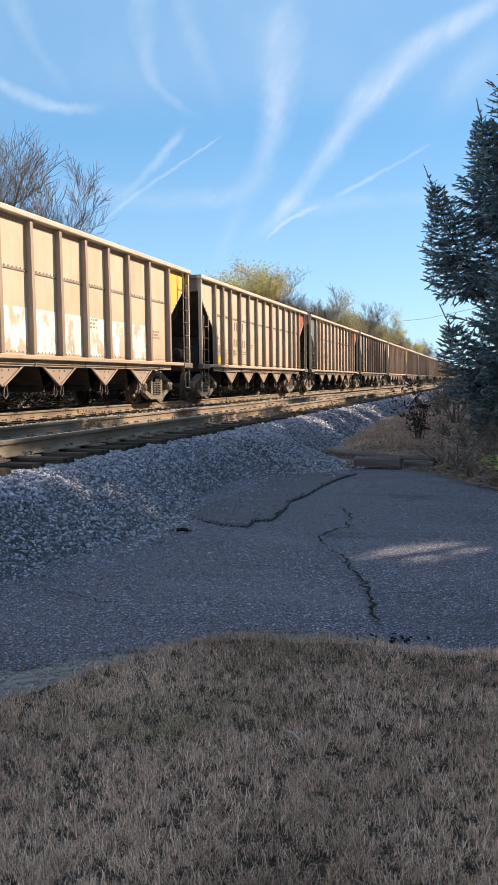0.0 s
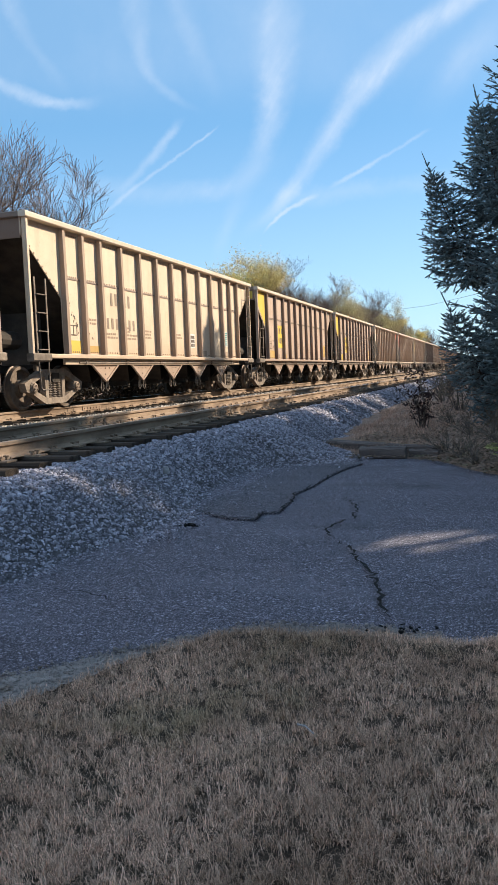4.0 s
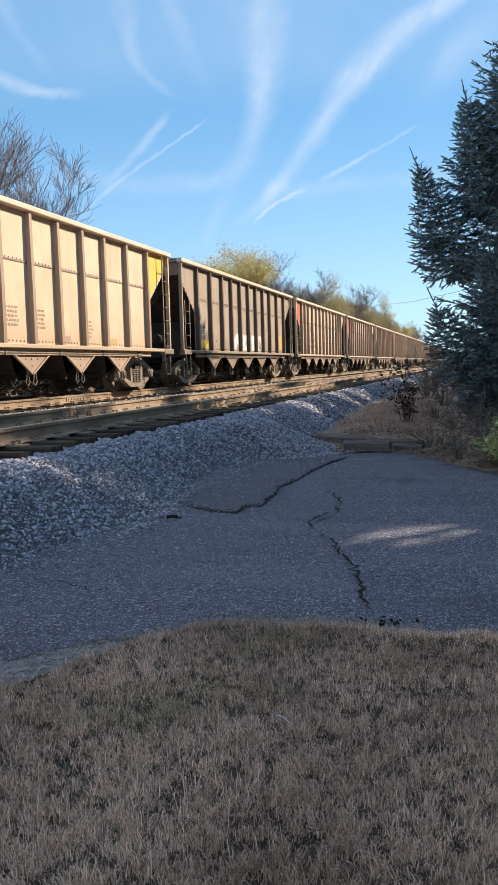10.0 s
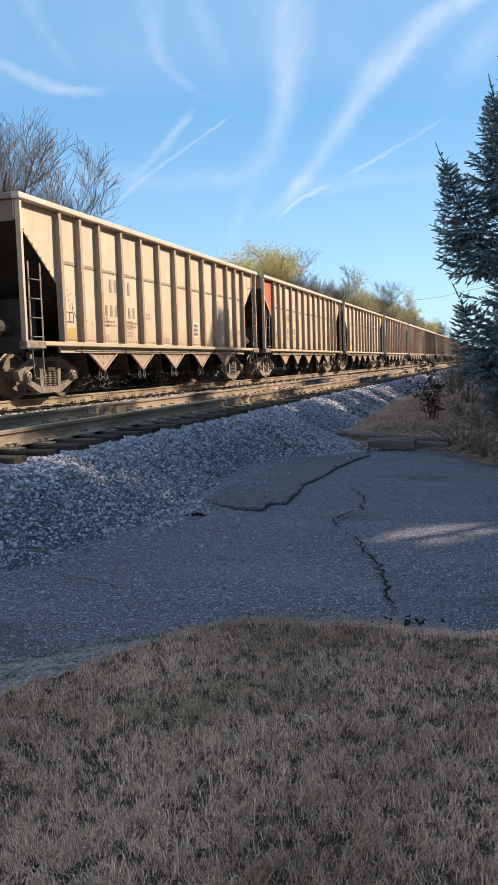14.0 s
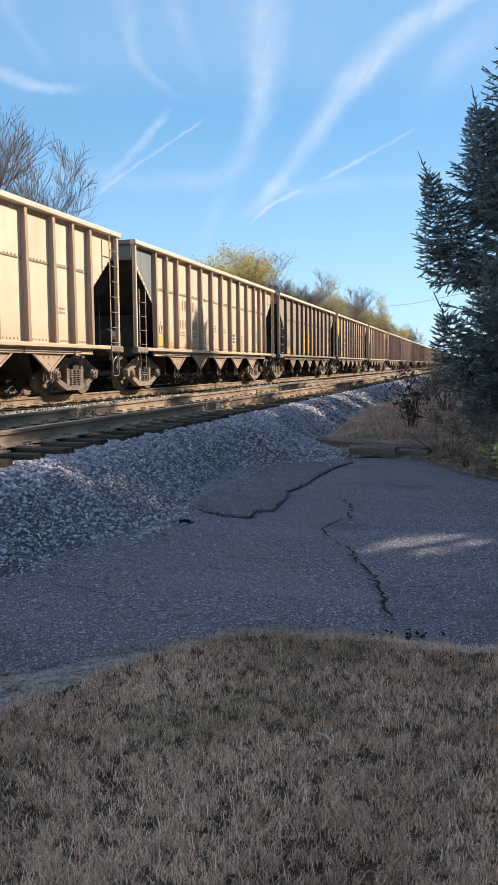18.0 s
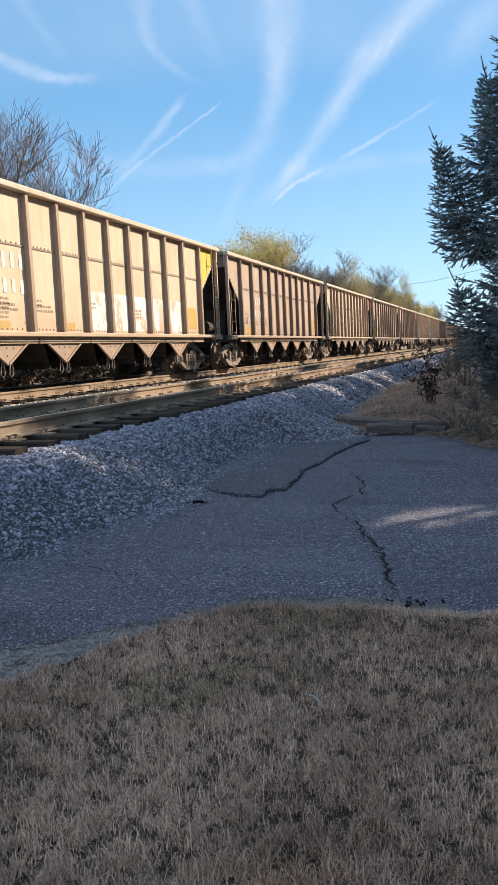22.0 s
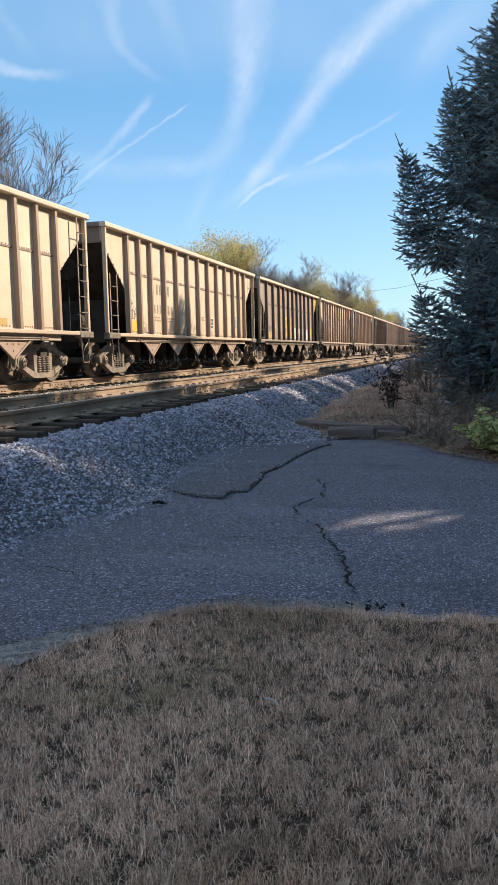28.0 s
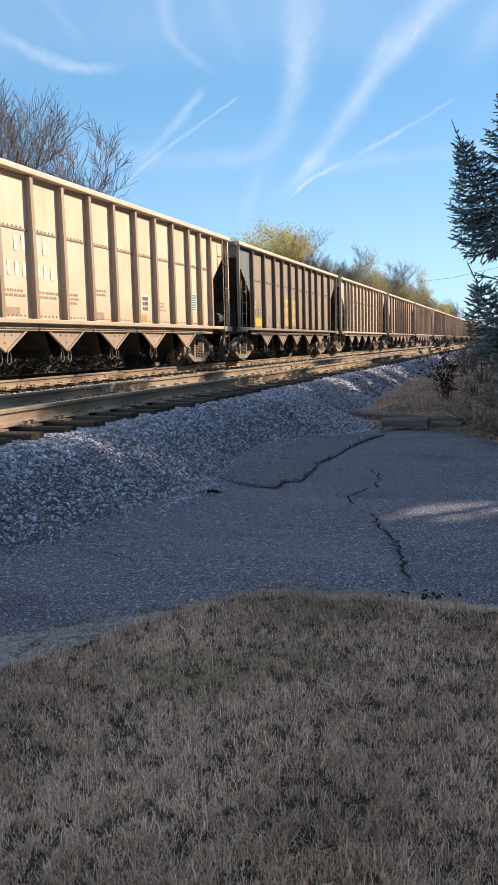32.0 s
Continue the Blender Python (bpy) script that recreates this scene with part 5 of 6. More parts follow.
def dead_grass():
    r = np.random.default_rng(9)
    n = 42000
    x, y = r.uniform(-3.6, -0.2, n), 13.5 + 11.0 * r.uniform(0, 1, n) ** 1.2
    clump = bumps(x, y, 0.55, 3.0)
    ok = (r.uniform(-1.0, 0.8, n) < clump - 0.9 * smoothstep(-1.7, -0.9, x)) & (x > -2.75 + 0.2 * np.sin(y * 1.3))
    x, y, clump = x[ok], y[ok], clump[ok]
    h = np.clip(0.15 + 0.06 * clump + r.normal(0, 0.04, len(x)), 0.04, 0.30)
    blades("dead_grass", x, y, bank_z(x, y) + 0.045 + 0.10 * smoothstep(-1.2, -2.2, x) * smoothstep(0.0, 0.8, clump), h, r.uniform(0.004, 0.008, len(x)), np.abs(r.normal(1.2, 0.25, len(x))), STRAW, "matted long dead brown grass on the verge", "grass", 5, droop=0.25)
    x, y = r.uniform(-32, -19, 9000), r.uniform(8, 120, 9000)
    blades("far_dead_grass", x, y, -0.05 + 0 * x, r.uniform(0.15, 0.5, 9000), r.uniform(0.02, 0.05, 9000), np.abs(r.normal(0.5, 0.3, 9000)), STRAW, "dead weeds along the far side of the tracks", "grass", 6)


lawn_grass()
dead_grass()


def branching(seed, height, trunk_r, spread, levels=4, first=0.22, up=0.35, forks=3, crook=0.16):
    """The limbs of a leafless tree: a list of (path, radii, level)."""
    r = random.Random(seed)
    out = []

    def grow(p, d, length, rad, level):
        n = 5 if level < 2 else 4 if level < 3 else 3
        path, radii = [p.copy()], [rad]
        for i in range(n):
            d = (d + Vector((r.gauss(0, crook), r.gauss(0, crook), r.gauss(0, crook * 0.6) + (up * 0.12 if level else 0.03)))).normalized()
            p = p + d * (length / n)
            path.append(p.copy())
            radii.append(rad * (1 - 0.62 * (i + 1) / n))
        out.append((path, radii, level))
        if level >= levels:
            return
        kids = forks + (2 if level == 0 else 0) + (1 if r.random() < 0.5 else 0) + (2 if level >= 2 else 0)
        for k in range(kids):
            f = first + (1 - first) * (k + r.random()) / kids if level == 0 else 0.25 + 0.75 * (k + r.random()) / kids
            i = min(int(f * n), n - 1)
            q = path[i].lerp(path[i + 1], f * n - i)
            a = r.uniform(0, 6.283)
            side = Vector((math.cos(a), math.sin(a), 0))
            side = (side - d * side.dot(d)).normalized()
            nd = (d * r.uniform(0.5, 0.9) + side * spread * r.uniform(0.6, 1.1) + Vector((0, 0, up))).normalized()
            grow(q, nd, length * r.uniform(0.48, 0.68) * (1.0 - 0.25 * f if level == 0 else 1), radii[i] * r.uniform(0.42, 0.6), level + 1)

    grow(Vector((0, 0, -0.2)), Vector((r.gauss(0, .05), r.gauss(0, .05), 1)).normalized(), height * 0.72, trunk_r, 0)
    return out


def bare_tree(name, seed, height, trunk_r, label, leaves=None, leaf_n=0, leaf_size=0.12, spread=0.9, levels=4, forks=3, up=0.35):
    t = thing(name, label, "tree")
    limbs = branching(seed, height, trunk_r, spread, levels, forks=forks, up=up)
    wood, fine = Geo(), Geo()
    for path, radii, level in limbs:
        if level < 2:
            wood.tube(path, radii, 7 if level == 0 else 5)
        else:
            fine.tube(path, [max(a, 0.010) for a in radii], 3, cap=False)
    part("trunk", wood, BARK, t)
    part("crown", fine, TWIG, t)
    if leaves:
        tips = np.array([p for path, radii, level in limbs if level >= levels - 1 for p in path[1:]])
        r = np.random.default_rng(seed)
        c = tips[r.integers(0, len(tips), leaf_n)] + r.normal(0, 0.38, (leaf_n, 3))
        u, w = r.normal(size=(leaf_n, 3)), r.normal(size=(leaf_n, 3))
        u /= np.linalg.norm(u, axis=1, keepdims=True)
        w -= u * (u * w).sum(1, keepdims=True)
        w /= np.linalg.norm(w, axis=1, keepdims=True)
        s = leaf_size * r.uniform(0.5, 1.2, (leaf_n, 1))
        v = np.stack([c - u * s, c + w * s * 0.55, c + u * s, c - w * s * 0.55], 1).reshape(-1, 3)
        f = np.arange(4 * leaf_n).reshape(-1, 4)
        part("foliage", fast_mesh("foliage", v, f, leaves), None, t)
    return t


def tree_line():
    a = bare_tree("bare_tree", 11, 15.0, 0.34, "tall leafless tree with fine upswept grey twigs", spread=0.85, levels=4, forks=5, up=0.45)
    b = bare_tree("bare_tree", 23, 12.5, 0.20, "leafless tree with crooked brown twigs", spread=1.0, levels=4, forks=4, up=0.45)
    c = bare_tree("golden_tree", 31, 16.5, 0.30, "broad tree with thinning gold and olive leaves", GOLD, 27000, 0.095, 1.05, 4, 4, 0.28)
    d = bare_tree("green_tree", 47, 14.0, 0.24, "rounded tree still in yellow-green leaf", GREENLEAF, 18000, 0.095, 0.95, 4, 4, 0.3)
    a.matrix_basis = pose(-26.5, 41.0, 0.3, 0, 0, 20)
    a.scale = (0.95, 0.95, 0.95)
    b.matrix_basis = pose(-27.0, 45.5, -0.2, 0, 0, 50)
    c.matrix_basis = pose(-26.9, 97.0, 0.2, 0, 0, 0)
    c.scale = (1.34, 1.34, 0.90)
    d.matrix_basis = pose(-27.0, 146.0, 0.4, 0, 0, 30)
    for o in (a, b, c, d):
        o["group"] = "trees beyond the tracks"

    def again(o, x, y, s, turn):
        q = copy_thing(o, pose(x, y, 0.3, 0, 0, turn))
        q.scale = (s, s, s)

    again(b, -26.0, 59.5, 0.72, 140)
    again(b, -31.0, 50.0, 0.95, 200)
    again(a, -31.5, 43.0, 1.0, 80)
    again(c, -29.0, 109.0, 0.95, 120)
    again(b, -23.2, 98.5, 0.92, 250)
    again(a, -22.2, 103.0, 0.70, 310)
    r = random.Random(5)
    for y, o, s in ((106, a, 0.80), (110, b, 1.0), (114, a, 0.80), (118, b, 1.0), (122, a, 0.76), (127, b, 0.98), (132, a, 0.76), (137, b, 0.95), (152, b, 1.0), (157, a, 0.82), (163, b, 1.02), (169, a, 0.84), (175, b, 1.05), (182, a, 0.95), (190, c, 0.85), (198, d, 0.95), (205, b, 1.25), (214, a, 0.95), (224, b, 1.3), (236, a, 1.0), (250, c, 0.9), (268, d, 1.0), (285, a, 1.0), (305, c, 0.9), (325, b, 1.3), (350, a, 1.0), (380, b, 1.3), (410, a, 1.0)):
        again(o, -28.0 + r.uniform(-2, 2), y, s * (1.06 if y < 260 else 1.0), r.uniform(0, 360))
    for i in range(8, 28):
        again((a, b)[i % 2], -35.0 + r.uniform(-3, 3), 100 + i * 9 + r.uniform(-3, 3), r.uniform(0.85, 1.05), r.uniform(0, 360))


tree_line()


# holes cut in the added screen for sun: ground place, half-width of beam
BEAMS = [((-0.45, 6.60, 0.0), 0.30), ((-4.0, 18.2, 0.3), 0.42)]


def spruce(name, seed, stems, label, needles=5, gap=0.085, holes=(), stout=1.0):
    """A spruce. Each stem: foot, tip, reach by height (list), whorl step and limbs a whorl. Limbs carry hanging side twigs set with finger-like shoots."""
    r = random.Random(seed)
    t = thing(name, label, "conifer")
    wood, limbs, P, D, Ln = Geo(), Geo(), [], [], []
    for foot, tip, reach, step, per, thick in stems:
        foot, tip = Vector(foot), Vector(tip)
        axis = tip - foot
        height = axis.length
        path = [foot.lerp(tip, i / 5) + Vector((r.gauss(0, .02), r.gauss(0, .02), 0)) * (0 < i < 5) for i in range(6)]
        wood.tube(path, [thick * (1 - 0.93 * i / 5) for i in range(6)], 8)
        z = 0.05 * height
        while z < height - 0.42:
            f = z / height
            length = float(np.interp(f, np.linspace(0, 1, len(reach)), reach))
            base = foot.lerp(tip, f)
            for k in range(per):
                a = 6.283 * (k + r.random()) / per
                ln = max(0.07, length * r.uniform(0.78, 1.12))
                n = 6
                line = [base.copy()]
                for i in range(n):
                    s_ = (i + 1) / n
                    lift = 0.55 * f - 0.45 * (1 - f) * (1 - s_) + 0.55 * max(0.0, s_ - 0.55)
                    b_ = a + 0.2 * math.sin(s_ * 3 + k)
                    line.append(line[-1] + Vector((math.cos(b_), math.sin(b_), lift)).normalized() * (ln / n))
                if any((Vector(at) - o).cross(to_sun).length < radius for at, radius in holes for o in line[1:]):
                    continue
                limbs.tube(line, [0.004 + 0.009 * ln * (1 - i / (n + 0.5)) for i in range(n + 1)], 4, cap=False)
                m = max(3, int(ln / gap))
                for j in range(m + 1):
                    s_ = min(0.999, 0.12 + 0.88 * (j + r.random() * 0.6) / m)
                    i = min(int(s_ * n), n - 1)
                    p = line[i].lerp(line[i + 1], s_ * n - i)
                    along = (line[i + 1] - line[i]).normalized()
                    side = along.cross(Vector((0, 0, 1))).normalized() * (1 if j % 2 else -1)
                    q = (along * 0.8 + side * r.uniform(0.4, 0.9) + Vector((0, 0, (-0.35 - 1.1 * (j % 3 == 0)) * (1 - f) * min(1, ln) + r.uniform(-.1, .25)))).normalized()
                    tl = (0.03 + 0.09 * min(1.0, ln / 0.6) + 0.40 * min(1.0, ln / 1.8) * (1.10 - s_)) * r.uniform(0.7, 1.3)
                    if j == m:
                        p, q, tl = line[-1], along, 0.04 + 0.08 * min(1.0, ln)
                    c = max(2, int(tl / (gap * 0.42)))
                    for e in range(c):
                        o = p + q * (tl * e / c)
                        sh = (q * r.uniform(0.5, 1.0) + Vector((r.gauss(0, .5), r.gauss(0, .5), r.gauss(-0.05, .4)))).normalized()
                        P.append(o), D.append(sh), Ln.append(r.uniform(0.05, 0.11) * min(1.0, 0.45 + ln))
                    P.append(p), D.append(q), Ln.append(tl + 0.08 * min(1.0, 0.3 + ln))
            z += step * (1 - 0.4 * f) * r.uniform(0.8, 1.2)
        up_ = axis.normalized()
        P.append(tip - up_ * 0.55), D.append(up_), Ln.append(0.62)
        P.append(tip - up_ * 0.20), D.append(up_), Ln.append(0.34)
        for down, ln, rise in ((0.40, 0.17, 0.7), (0.30, 0.13, 0.9), (0.16, 0.09, 1.3)):
            for k in range(4):
                a = 1.571 * k + 5 * down
                P.append(tip - up_ * down), D.append(Vector((math.cos(a), math.sin(a), rise)).normalized()), Ln.append(ln * r.uniform(0.8, 1.2))
    part("trunk", wood, SPRUCEBARK, t)
    part("limb_frame", limbs, SPRUCEBARK, t)
    q = np.random.default_rng(seed)
    P, D, Ln = np.array(P), np.array(D), np.array(Ln)
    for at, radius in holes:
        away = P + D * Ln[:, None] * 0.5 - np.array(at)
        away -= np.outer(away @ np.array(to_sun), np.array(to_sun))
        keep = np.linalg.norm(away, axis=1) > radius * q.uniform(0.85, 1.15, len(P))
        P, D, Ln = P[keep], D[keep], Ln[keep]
    n, k = len(P), needles
    # the shoot: a spindle of close needles
    u = np.cross(D, q.normal(size=(n, 3)))
    u /= np.linalg.norm(u, axis=1, keepdims=True)
    w = np.cross(D, u)
    rad = (0.0105 * stout * q.uniform(0.8, 1.3, (n, 1)))
    low, high = P + D * Ln[:, None] * 0.15, P + D * Ln[:, None] * 0.90
    sides = (u, w * 0.87 - u * 0.5, -(w * 0.87 + u * 0.5))
    v = np.stack([P] + [low + e * rad for e in sides] + [high + e * rad * 0.85 for e in sides] + [P + D * Ln[:, None]], 1)
    v[:, 1:7] += q.normal(0, 0.003, (n, 6, 3))
    tri = np.array([(1, 2, 5), (1, 5, 4), (2, 3, 6), (2, 6, 5), (3, 1, 4), (3, 4, 6), (7, 4, 5), (7, 5, 6), (7, 6, 4)])
    f1 = (tri[None] + 8 * np.arange(n)[:, None, None]).reshape(-1, 3)
    # and single needles standing off it
    base = P[:, None] + D[:, None] * np.linspace(0.05, 1.0, k)[None, :, None] * Ln[:, None, None]
    out = q.normal(size=(n, k, 3))
    out -= D[:, None] * (out * D[:, None]).sum(-1, keepdims=True)
    out /= np.linalg.norm(out, axis=-1, keepdims=True)
    way = out * 0.8 + D[:, None] * 0.7
    nl = 0.024 * q.uniform(0.7, 1.2, (n, k, 1))
    wd = np.cross(way, q.normal(size=(n, k, 3)))
    wd /= np.linalg.norm(wd, axis=-1, keepdims=True)
    v2 = np.stack([base - wd * 0.0045, base + wd * 0.0045, base + way * nl], 2).reshape(-1, 3)
    f2 = np.arange(len(v2)).reshape(-1, 3) + 8 * n
    part("foliage", fast_mesh("foliage", np.concatenate([v.reshape(-1, 3), v2]), np.concatenate([f1, f2]), NEEDLE), None, t)
    return t


def conifers():
    s = spruce("spruce_tree", 3, [
        ((0, 0, -0.1), (0.05, 0, 11.4), [2.45, 2.6, 2.7, 2.55, 2.2, 1.7, 1.2, 0.75, 0.2], 0.19, 13, 0.17),
        ((-2.45, -0.2, 2.8), (-3.37, -0.3, 5.25), [0.75, 0.72, 0.45, 0.20, 0.05], 0.13, 8, 0.030),
        ((-1.85, -0.3, 4.0), (-2.40, -0.3, 6.40), [0.95, 0.78, 0.48, 0.22, 0.05], 0.13, 8, 0.035),
        ((-1.10, -0.2, 5.2), (-1.42, -0.2, 7.90), [1.1, 0.95, 0.6, 0.28, 0.06], 0.13, 8, 0.035),
        ((-1.65, 0.1, 5.0), (-1.80, 0.1, 6.15), [0.6, 0.5, 0.3, 0.10], 0.14, 7, 0.03),
        ((-2.3, -1.25, 0.9), (-2.97, -1.72, 2.42), [0.6, 0.5, 0.36, 0.18, 0.05], 0.12, 8, 0.02),
        ((-1.5, -0.9, 0.1), (-1.95, -1.2, 3.4), [0.9, 0.95, 0.85, 0.6, 0.3, 0.1], 0.15, 9, 0.03)], "dense blue-green spruce with several upright leaders", needles=2, gap=0.094, stout=1.1)
    s.matrix_basis = pose(2.2, 17.0, 0.2)
    cone = [2.4, 2.4, 2.4, 2.3, 2.15, 1.85, 1.35, 0.8, 0.15]
    # spruces added, mostly out of view, to shade the drive and tracks
    c = spruce("screen_spruce", 21, [((0, 0, -0.1), (0, 0, 12.0), cone, 0.34, 11, 0.18)], "tall spruce in a mostly unseen screen added for shade", 1, 0.27, stout=2.9)
    c.matrix_basis = pose(8.0, 7.6, 0.0)
    r = random.Random(12)
    # two fill in behind the spruce; the third's tip shades the train
    row = [(2.7, 20.8, 0.85), (1.9, 25.0, 0.7), (1.45, 35.5, 0.98)]
    # unseen rows, shorter over one stretch to let sun onto the verge
    row += [(8.0 + r.uniform(-.5, .5), 15.1 + 2.7 * i, r.uniform(0.82, 1.06) - 0.10 * (23 < 10.7 + 2.7 * i < 37)) for i in range(-2, 24)]
    row += [(10.6 + r.uniform(-.5, .5), 17.9 + 2.7 * i, r.uniform(0.94, 1.19)) for i in range(-4, 24)]
    # three more, added to block a stray stripe of sun on the drive
    row += [(13.0, 17.3, 1.20), (13.3, 20.0, 1.25), (13.4, 22.9, 1.25)]
    # taller ones added to shade the far cars
    row += [(9.0, 122 + 4.5 * i, r.uniform(1.35, 1.55)) for i in range(12)]
    for px_, py_, sc in row:
        turn = r.uniform(0, 360)
        # a tree on a beam's way: worn lists holes cut to let sun through
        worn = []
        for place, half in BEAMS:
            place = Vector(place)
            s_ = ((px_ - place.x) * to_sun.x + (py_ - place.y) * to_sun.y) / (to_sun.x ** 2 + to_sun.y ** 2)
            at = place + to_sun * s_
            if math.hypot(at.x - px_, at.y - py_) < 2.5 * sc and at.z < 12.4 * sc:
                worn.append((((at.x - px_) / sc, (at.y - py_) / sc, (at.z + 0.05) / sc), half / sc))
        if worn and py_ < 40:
            o = spruce("screen_spruce", int(10 * py_), [((0, 0, -0.1), (0, 0, 12.0), cone, 0.34, 11, 0.18)], "added shade spruce with a hole cut for a sunbeam", 1, 0.27, holes=worn, stout=2.9)
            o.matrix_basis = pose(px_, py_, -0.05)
        else:
            o = copy_thing(c, pose(px_, py_, -0.05, 0, 0, turn))
        o.scale = (sc, sc, sc)
        o["group"] = "screen of spruces"
    c["group"] = "screen of spruces"


conifers()


def shrub(name, seed, height, spread, label, leaves, leaf_n, leaf_size, stems=14, parent=None):
    t = thing(name, label, "shrub")
    r = random.Random(seed)
    wood, tips = Geo(), []
    for k in range(stems):
        a, b = r.uniform(0, 6.283), r.uniform(0.1, 1.0)
        p = Vector((0.12 * spread * math.cos(a), 0.12 * spread * math.sin(a), -0.03))
        d = Vector((math.cos(a) * b * spread / height, math.sin(a) * b * spread / height, 1)).normalized()
        path = [p]
        ln = height * r.uniform(0.6, 1.1)
        for i in range(5):
            d = (d + Vector((r.gauss(0, .16), r.gauss(0, .16), r.gauss(0, .08) - 0.03))).normalized()
            path.append(path[-1] + d * ln / 5)
        wood.tube(path, [0.009 * (1 - i / 6.5) + 0.002 for i in range(6)], 4, cap=False)
        tips += path[2:]
        for j in range(5):
            i = r.randint(1, 4)
            q = path[i].lerp(path[i + 1], r.random())
            e = (d + Vector((r.gauss(0, .7), r.gauss(0, .7), r.gauss(0.1, .35)))).normalized()
            sub = [q, q + e * ln * 0.13, q + (e + Vector((0, 0, 0.15))) * ln * 0.26]
            wood.tube(sub, [0.004, 0.003, 0.0015], 3, cap=False)
            tips += sub[1:]
    part("stem", wood, SHRUBTWIG, t)
    n = leaf_n
    q = np.random.default_rng(seed)
    tip = np.array(tips)
    c = tip[q.integers(0, len(tip), n)] + q.normal(0, 0.035, (n, 3))
    u = q.normal(size=(n, 3)) * np.array([1, 1, 0.6])
    u /= np.linalg.norm(u, axis=1, keepdims=True)
    w = q.normal(size=(n, 3))
    w -= u * (u * w).sum(1, keepdims=True)
    w /= np.linalg.norm(w, axis=1, keepdims=True)
    s = leaf_size * q.uniform(0.5, 1.2, (n, 1))
    bend = np.cross(u, w) * s * 0.2
    v = np.stack([c - u * s, c + w * s * 0.5 + bend, c + u * s, c - w * s * 0.5 + bend], 1).reshape(-1, 3)
    part("foliage", fast_mesh("foliage", v, np.arange(4 * n).reshape(-1, 4), leaves), None, t)
    return t


def shrubs():
    s = shrub("sapling", 2, 1.05, 0.22, "thin sapling with dark russet leaves", RUSSET, 520, 0.036, 9)
    s.matrix_basis = pose(-1.25, 16.0, 0.14)
    s.scale = (1.15, 1.15, 1.15)
    kinds = [shrub("shrub", 5, 0.85, 0.55, "twiggy shrub with dry brown leaves", DRYLEAF, 330, 0.028, 16), shrub("shrub", 6, 0.75, 0.6, "sprawling shrub with yellowing green leaves", SHRUBLEAF, 1200, 0.045, 16)]
    kinds[0].matrix_basis = pose(-0.35, 12.4, 0.0)
    kinds[0].scale = (0.75, 0.75, 0.55)
    kinds[1].matrix_basis = pose(0.55, 10.75, 0.0)
    kinds[1].scale = (1.2, 1.2, 0.7)
    r = random.Random(4)
    for k, x, y, sc in ((0, -0.15, 11.7, 0.7), (0, 0.25, 12.3, 0.95), (0, -0.65, 13.2, 0.75), (0, 0.15, 13.4, 1.0), (1, 1.0, 10.5, 1.1), (0, 0.35, 11.3, 0.75), (0, 0.9, 11.8, 1.0), (1, 1.5, 10.9, 1.2), (0, 0.7, 13.6, 1.2), (0, -0.3, 14.6, 0.9), (0, 0.2, 15.6, 1.1), (0, -0.75, 17.5, 0.9), (0, 0.0, 18.5, 1.2), (0, -0.7, 20.5, 1.1), (0, -1.3, 24.0, 1.2), (0, -0.5, 27.0, 1.5), (0, -1.6, 31.0, 1.4), (0, 0.2, 34.0, 1.8), (0, -1.9, 37.0, 1.3), (0, -0.9, 42.0, 1.9), (0, -2.0, 48.0, 1.5), (0, -0.8, 55.0, 2.2), (0, -1.8, 64.0, 2.2)):
        o = copy_thing(kinds[k], pose(x, y, float(bank_z(x, y)) + 0.05, 0, 0, r.uniform(0, 360)))
        o.scale = (sc * (1.0, 1.25)[k], sc * (1.0, 1.25)[k], sc * (0.55 if y < 19 and k == 0 else 0.7 if k else 1.0))
    brush = shrub("brush_thicket", 15, 1.0, 0.9, "leafy thicket beyond the far track, darkened as shade", HEDGELEAF, 2600, 0.05, 26)
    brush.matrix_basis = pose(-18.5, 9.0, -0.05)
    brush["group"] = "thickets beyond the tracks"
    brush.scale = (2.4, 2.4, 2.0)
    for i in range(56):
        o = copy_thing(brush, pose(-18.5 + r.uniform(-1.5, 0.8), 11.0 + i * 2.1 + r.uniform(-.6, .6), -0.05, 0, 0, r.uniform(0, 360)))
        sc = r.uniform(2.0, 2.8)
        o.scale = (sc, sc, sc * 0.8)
    for k, (x, y, sc) in enumerate(((2.2, 52, 2.6), (1.6, 70, 3.0), (0.8, 92, 3.6), (2.0, 118, 4.0), (0.5, 150, 4.5))):
        o = copy_thing(kinds[0], pose(x, y, 0.0, 0, 0, r.uniform(0, 360)))
        o.scale = (sc, sc, sc)


shrubs()


# ---- old timbers, cracks and small things ----
def timber(seed, length, w=0.21, h=0.18):
    r = random.Random(seed)
    n, vs, fs = 7, [], []
    for i in range(n):
        x = -length / 2 + length * i / (n - 1)
        c = 0.022 + r.uniform(0, 0.012)
        ring = [(w / 2 - c, 0), (w / 2, c), (w / 2, h - c), (w / 2 - c, h), (-w / 2 + c, h), (-w / 2, h - c), (-w / 2, c), (-w / 2 + c, 0)]
        vs += [(x + r.uniform(-.015, .015), a + r.uniform(-.01, .01), b + (r.uniform(-.015, .008) if b > 0.05 else 0)) for a, b in ring]
    for i in range(n - 1):
        fs += [(8 * i + k, 8 * i + (k + 1) % 8, 8 * i + 8 + (k + 1) % 8, 8 * i + 8 + k) for k in range(8)]
    fs += [tuple(reversed(range(8))), tuple(range(8 * n - 8, 8 * n))]
    return Geo().add(vs, fs)


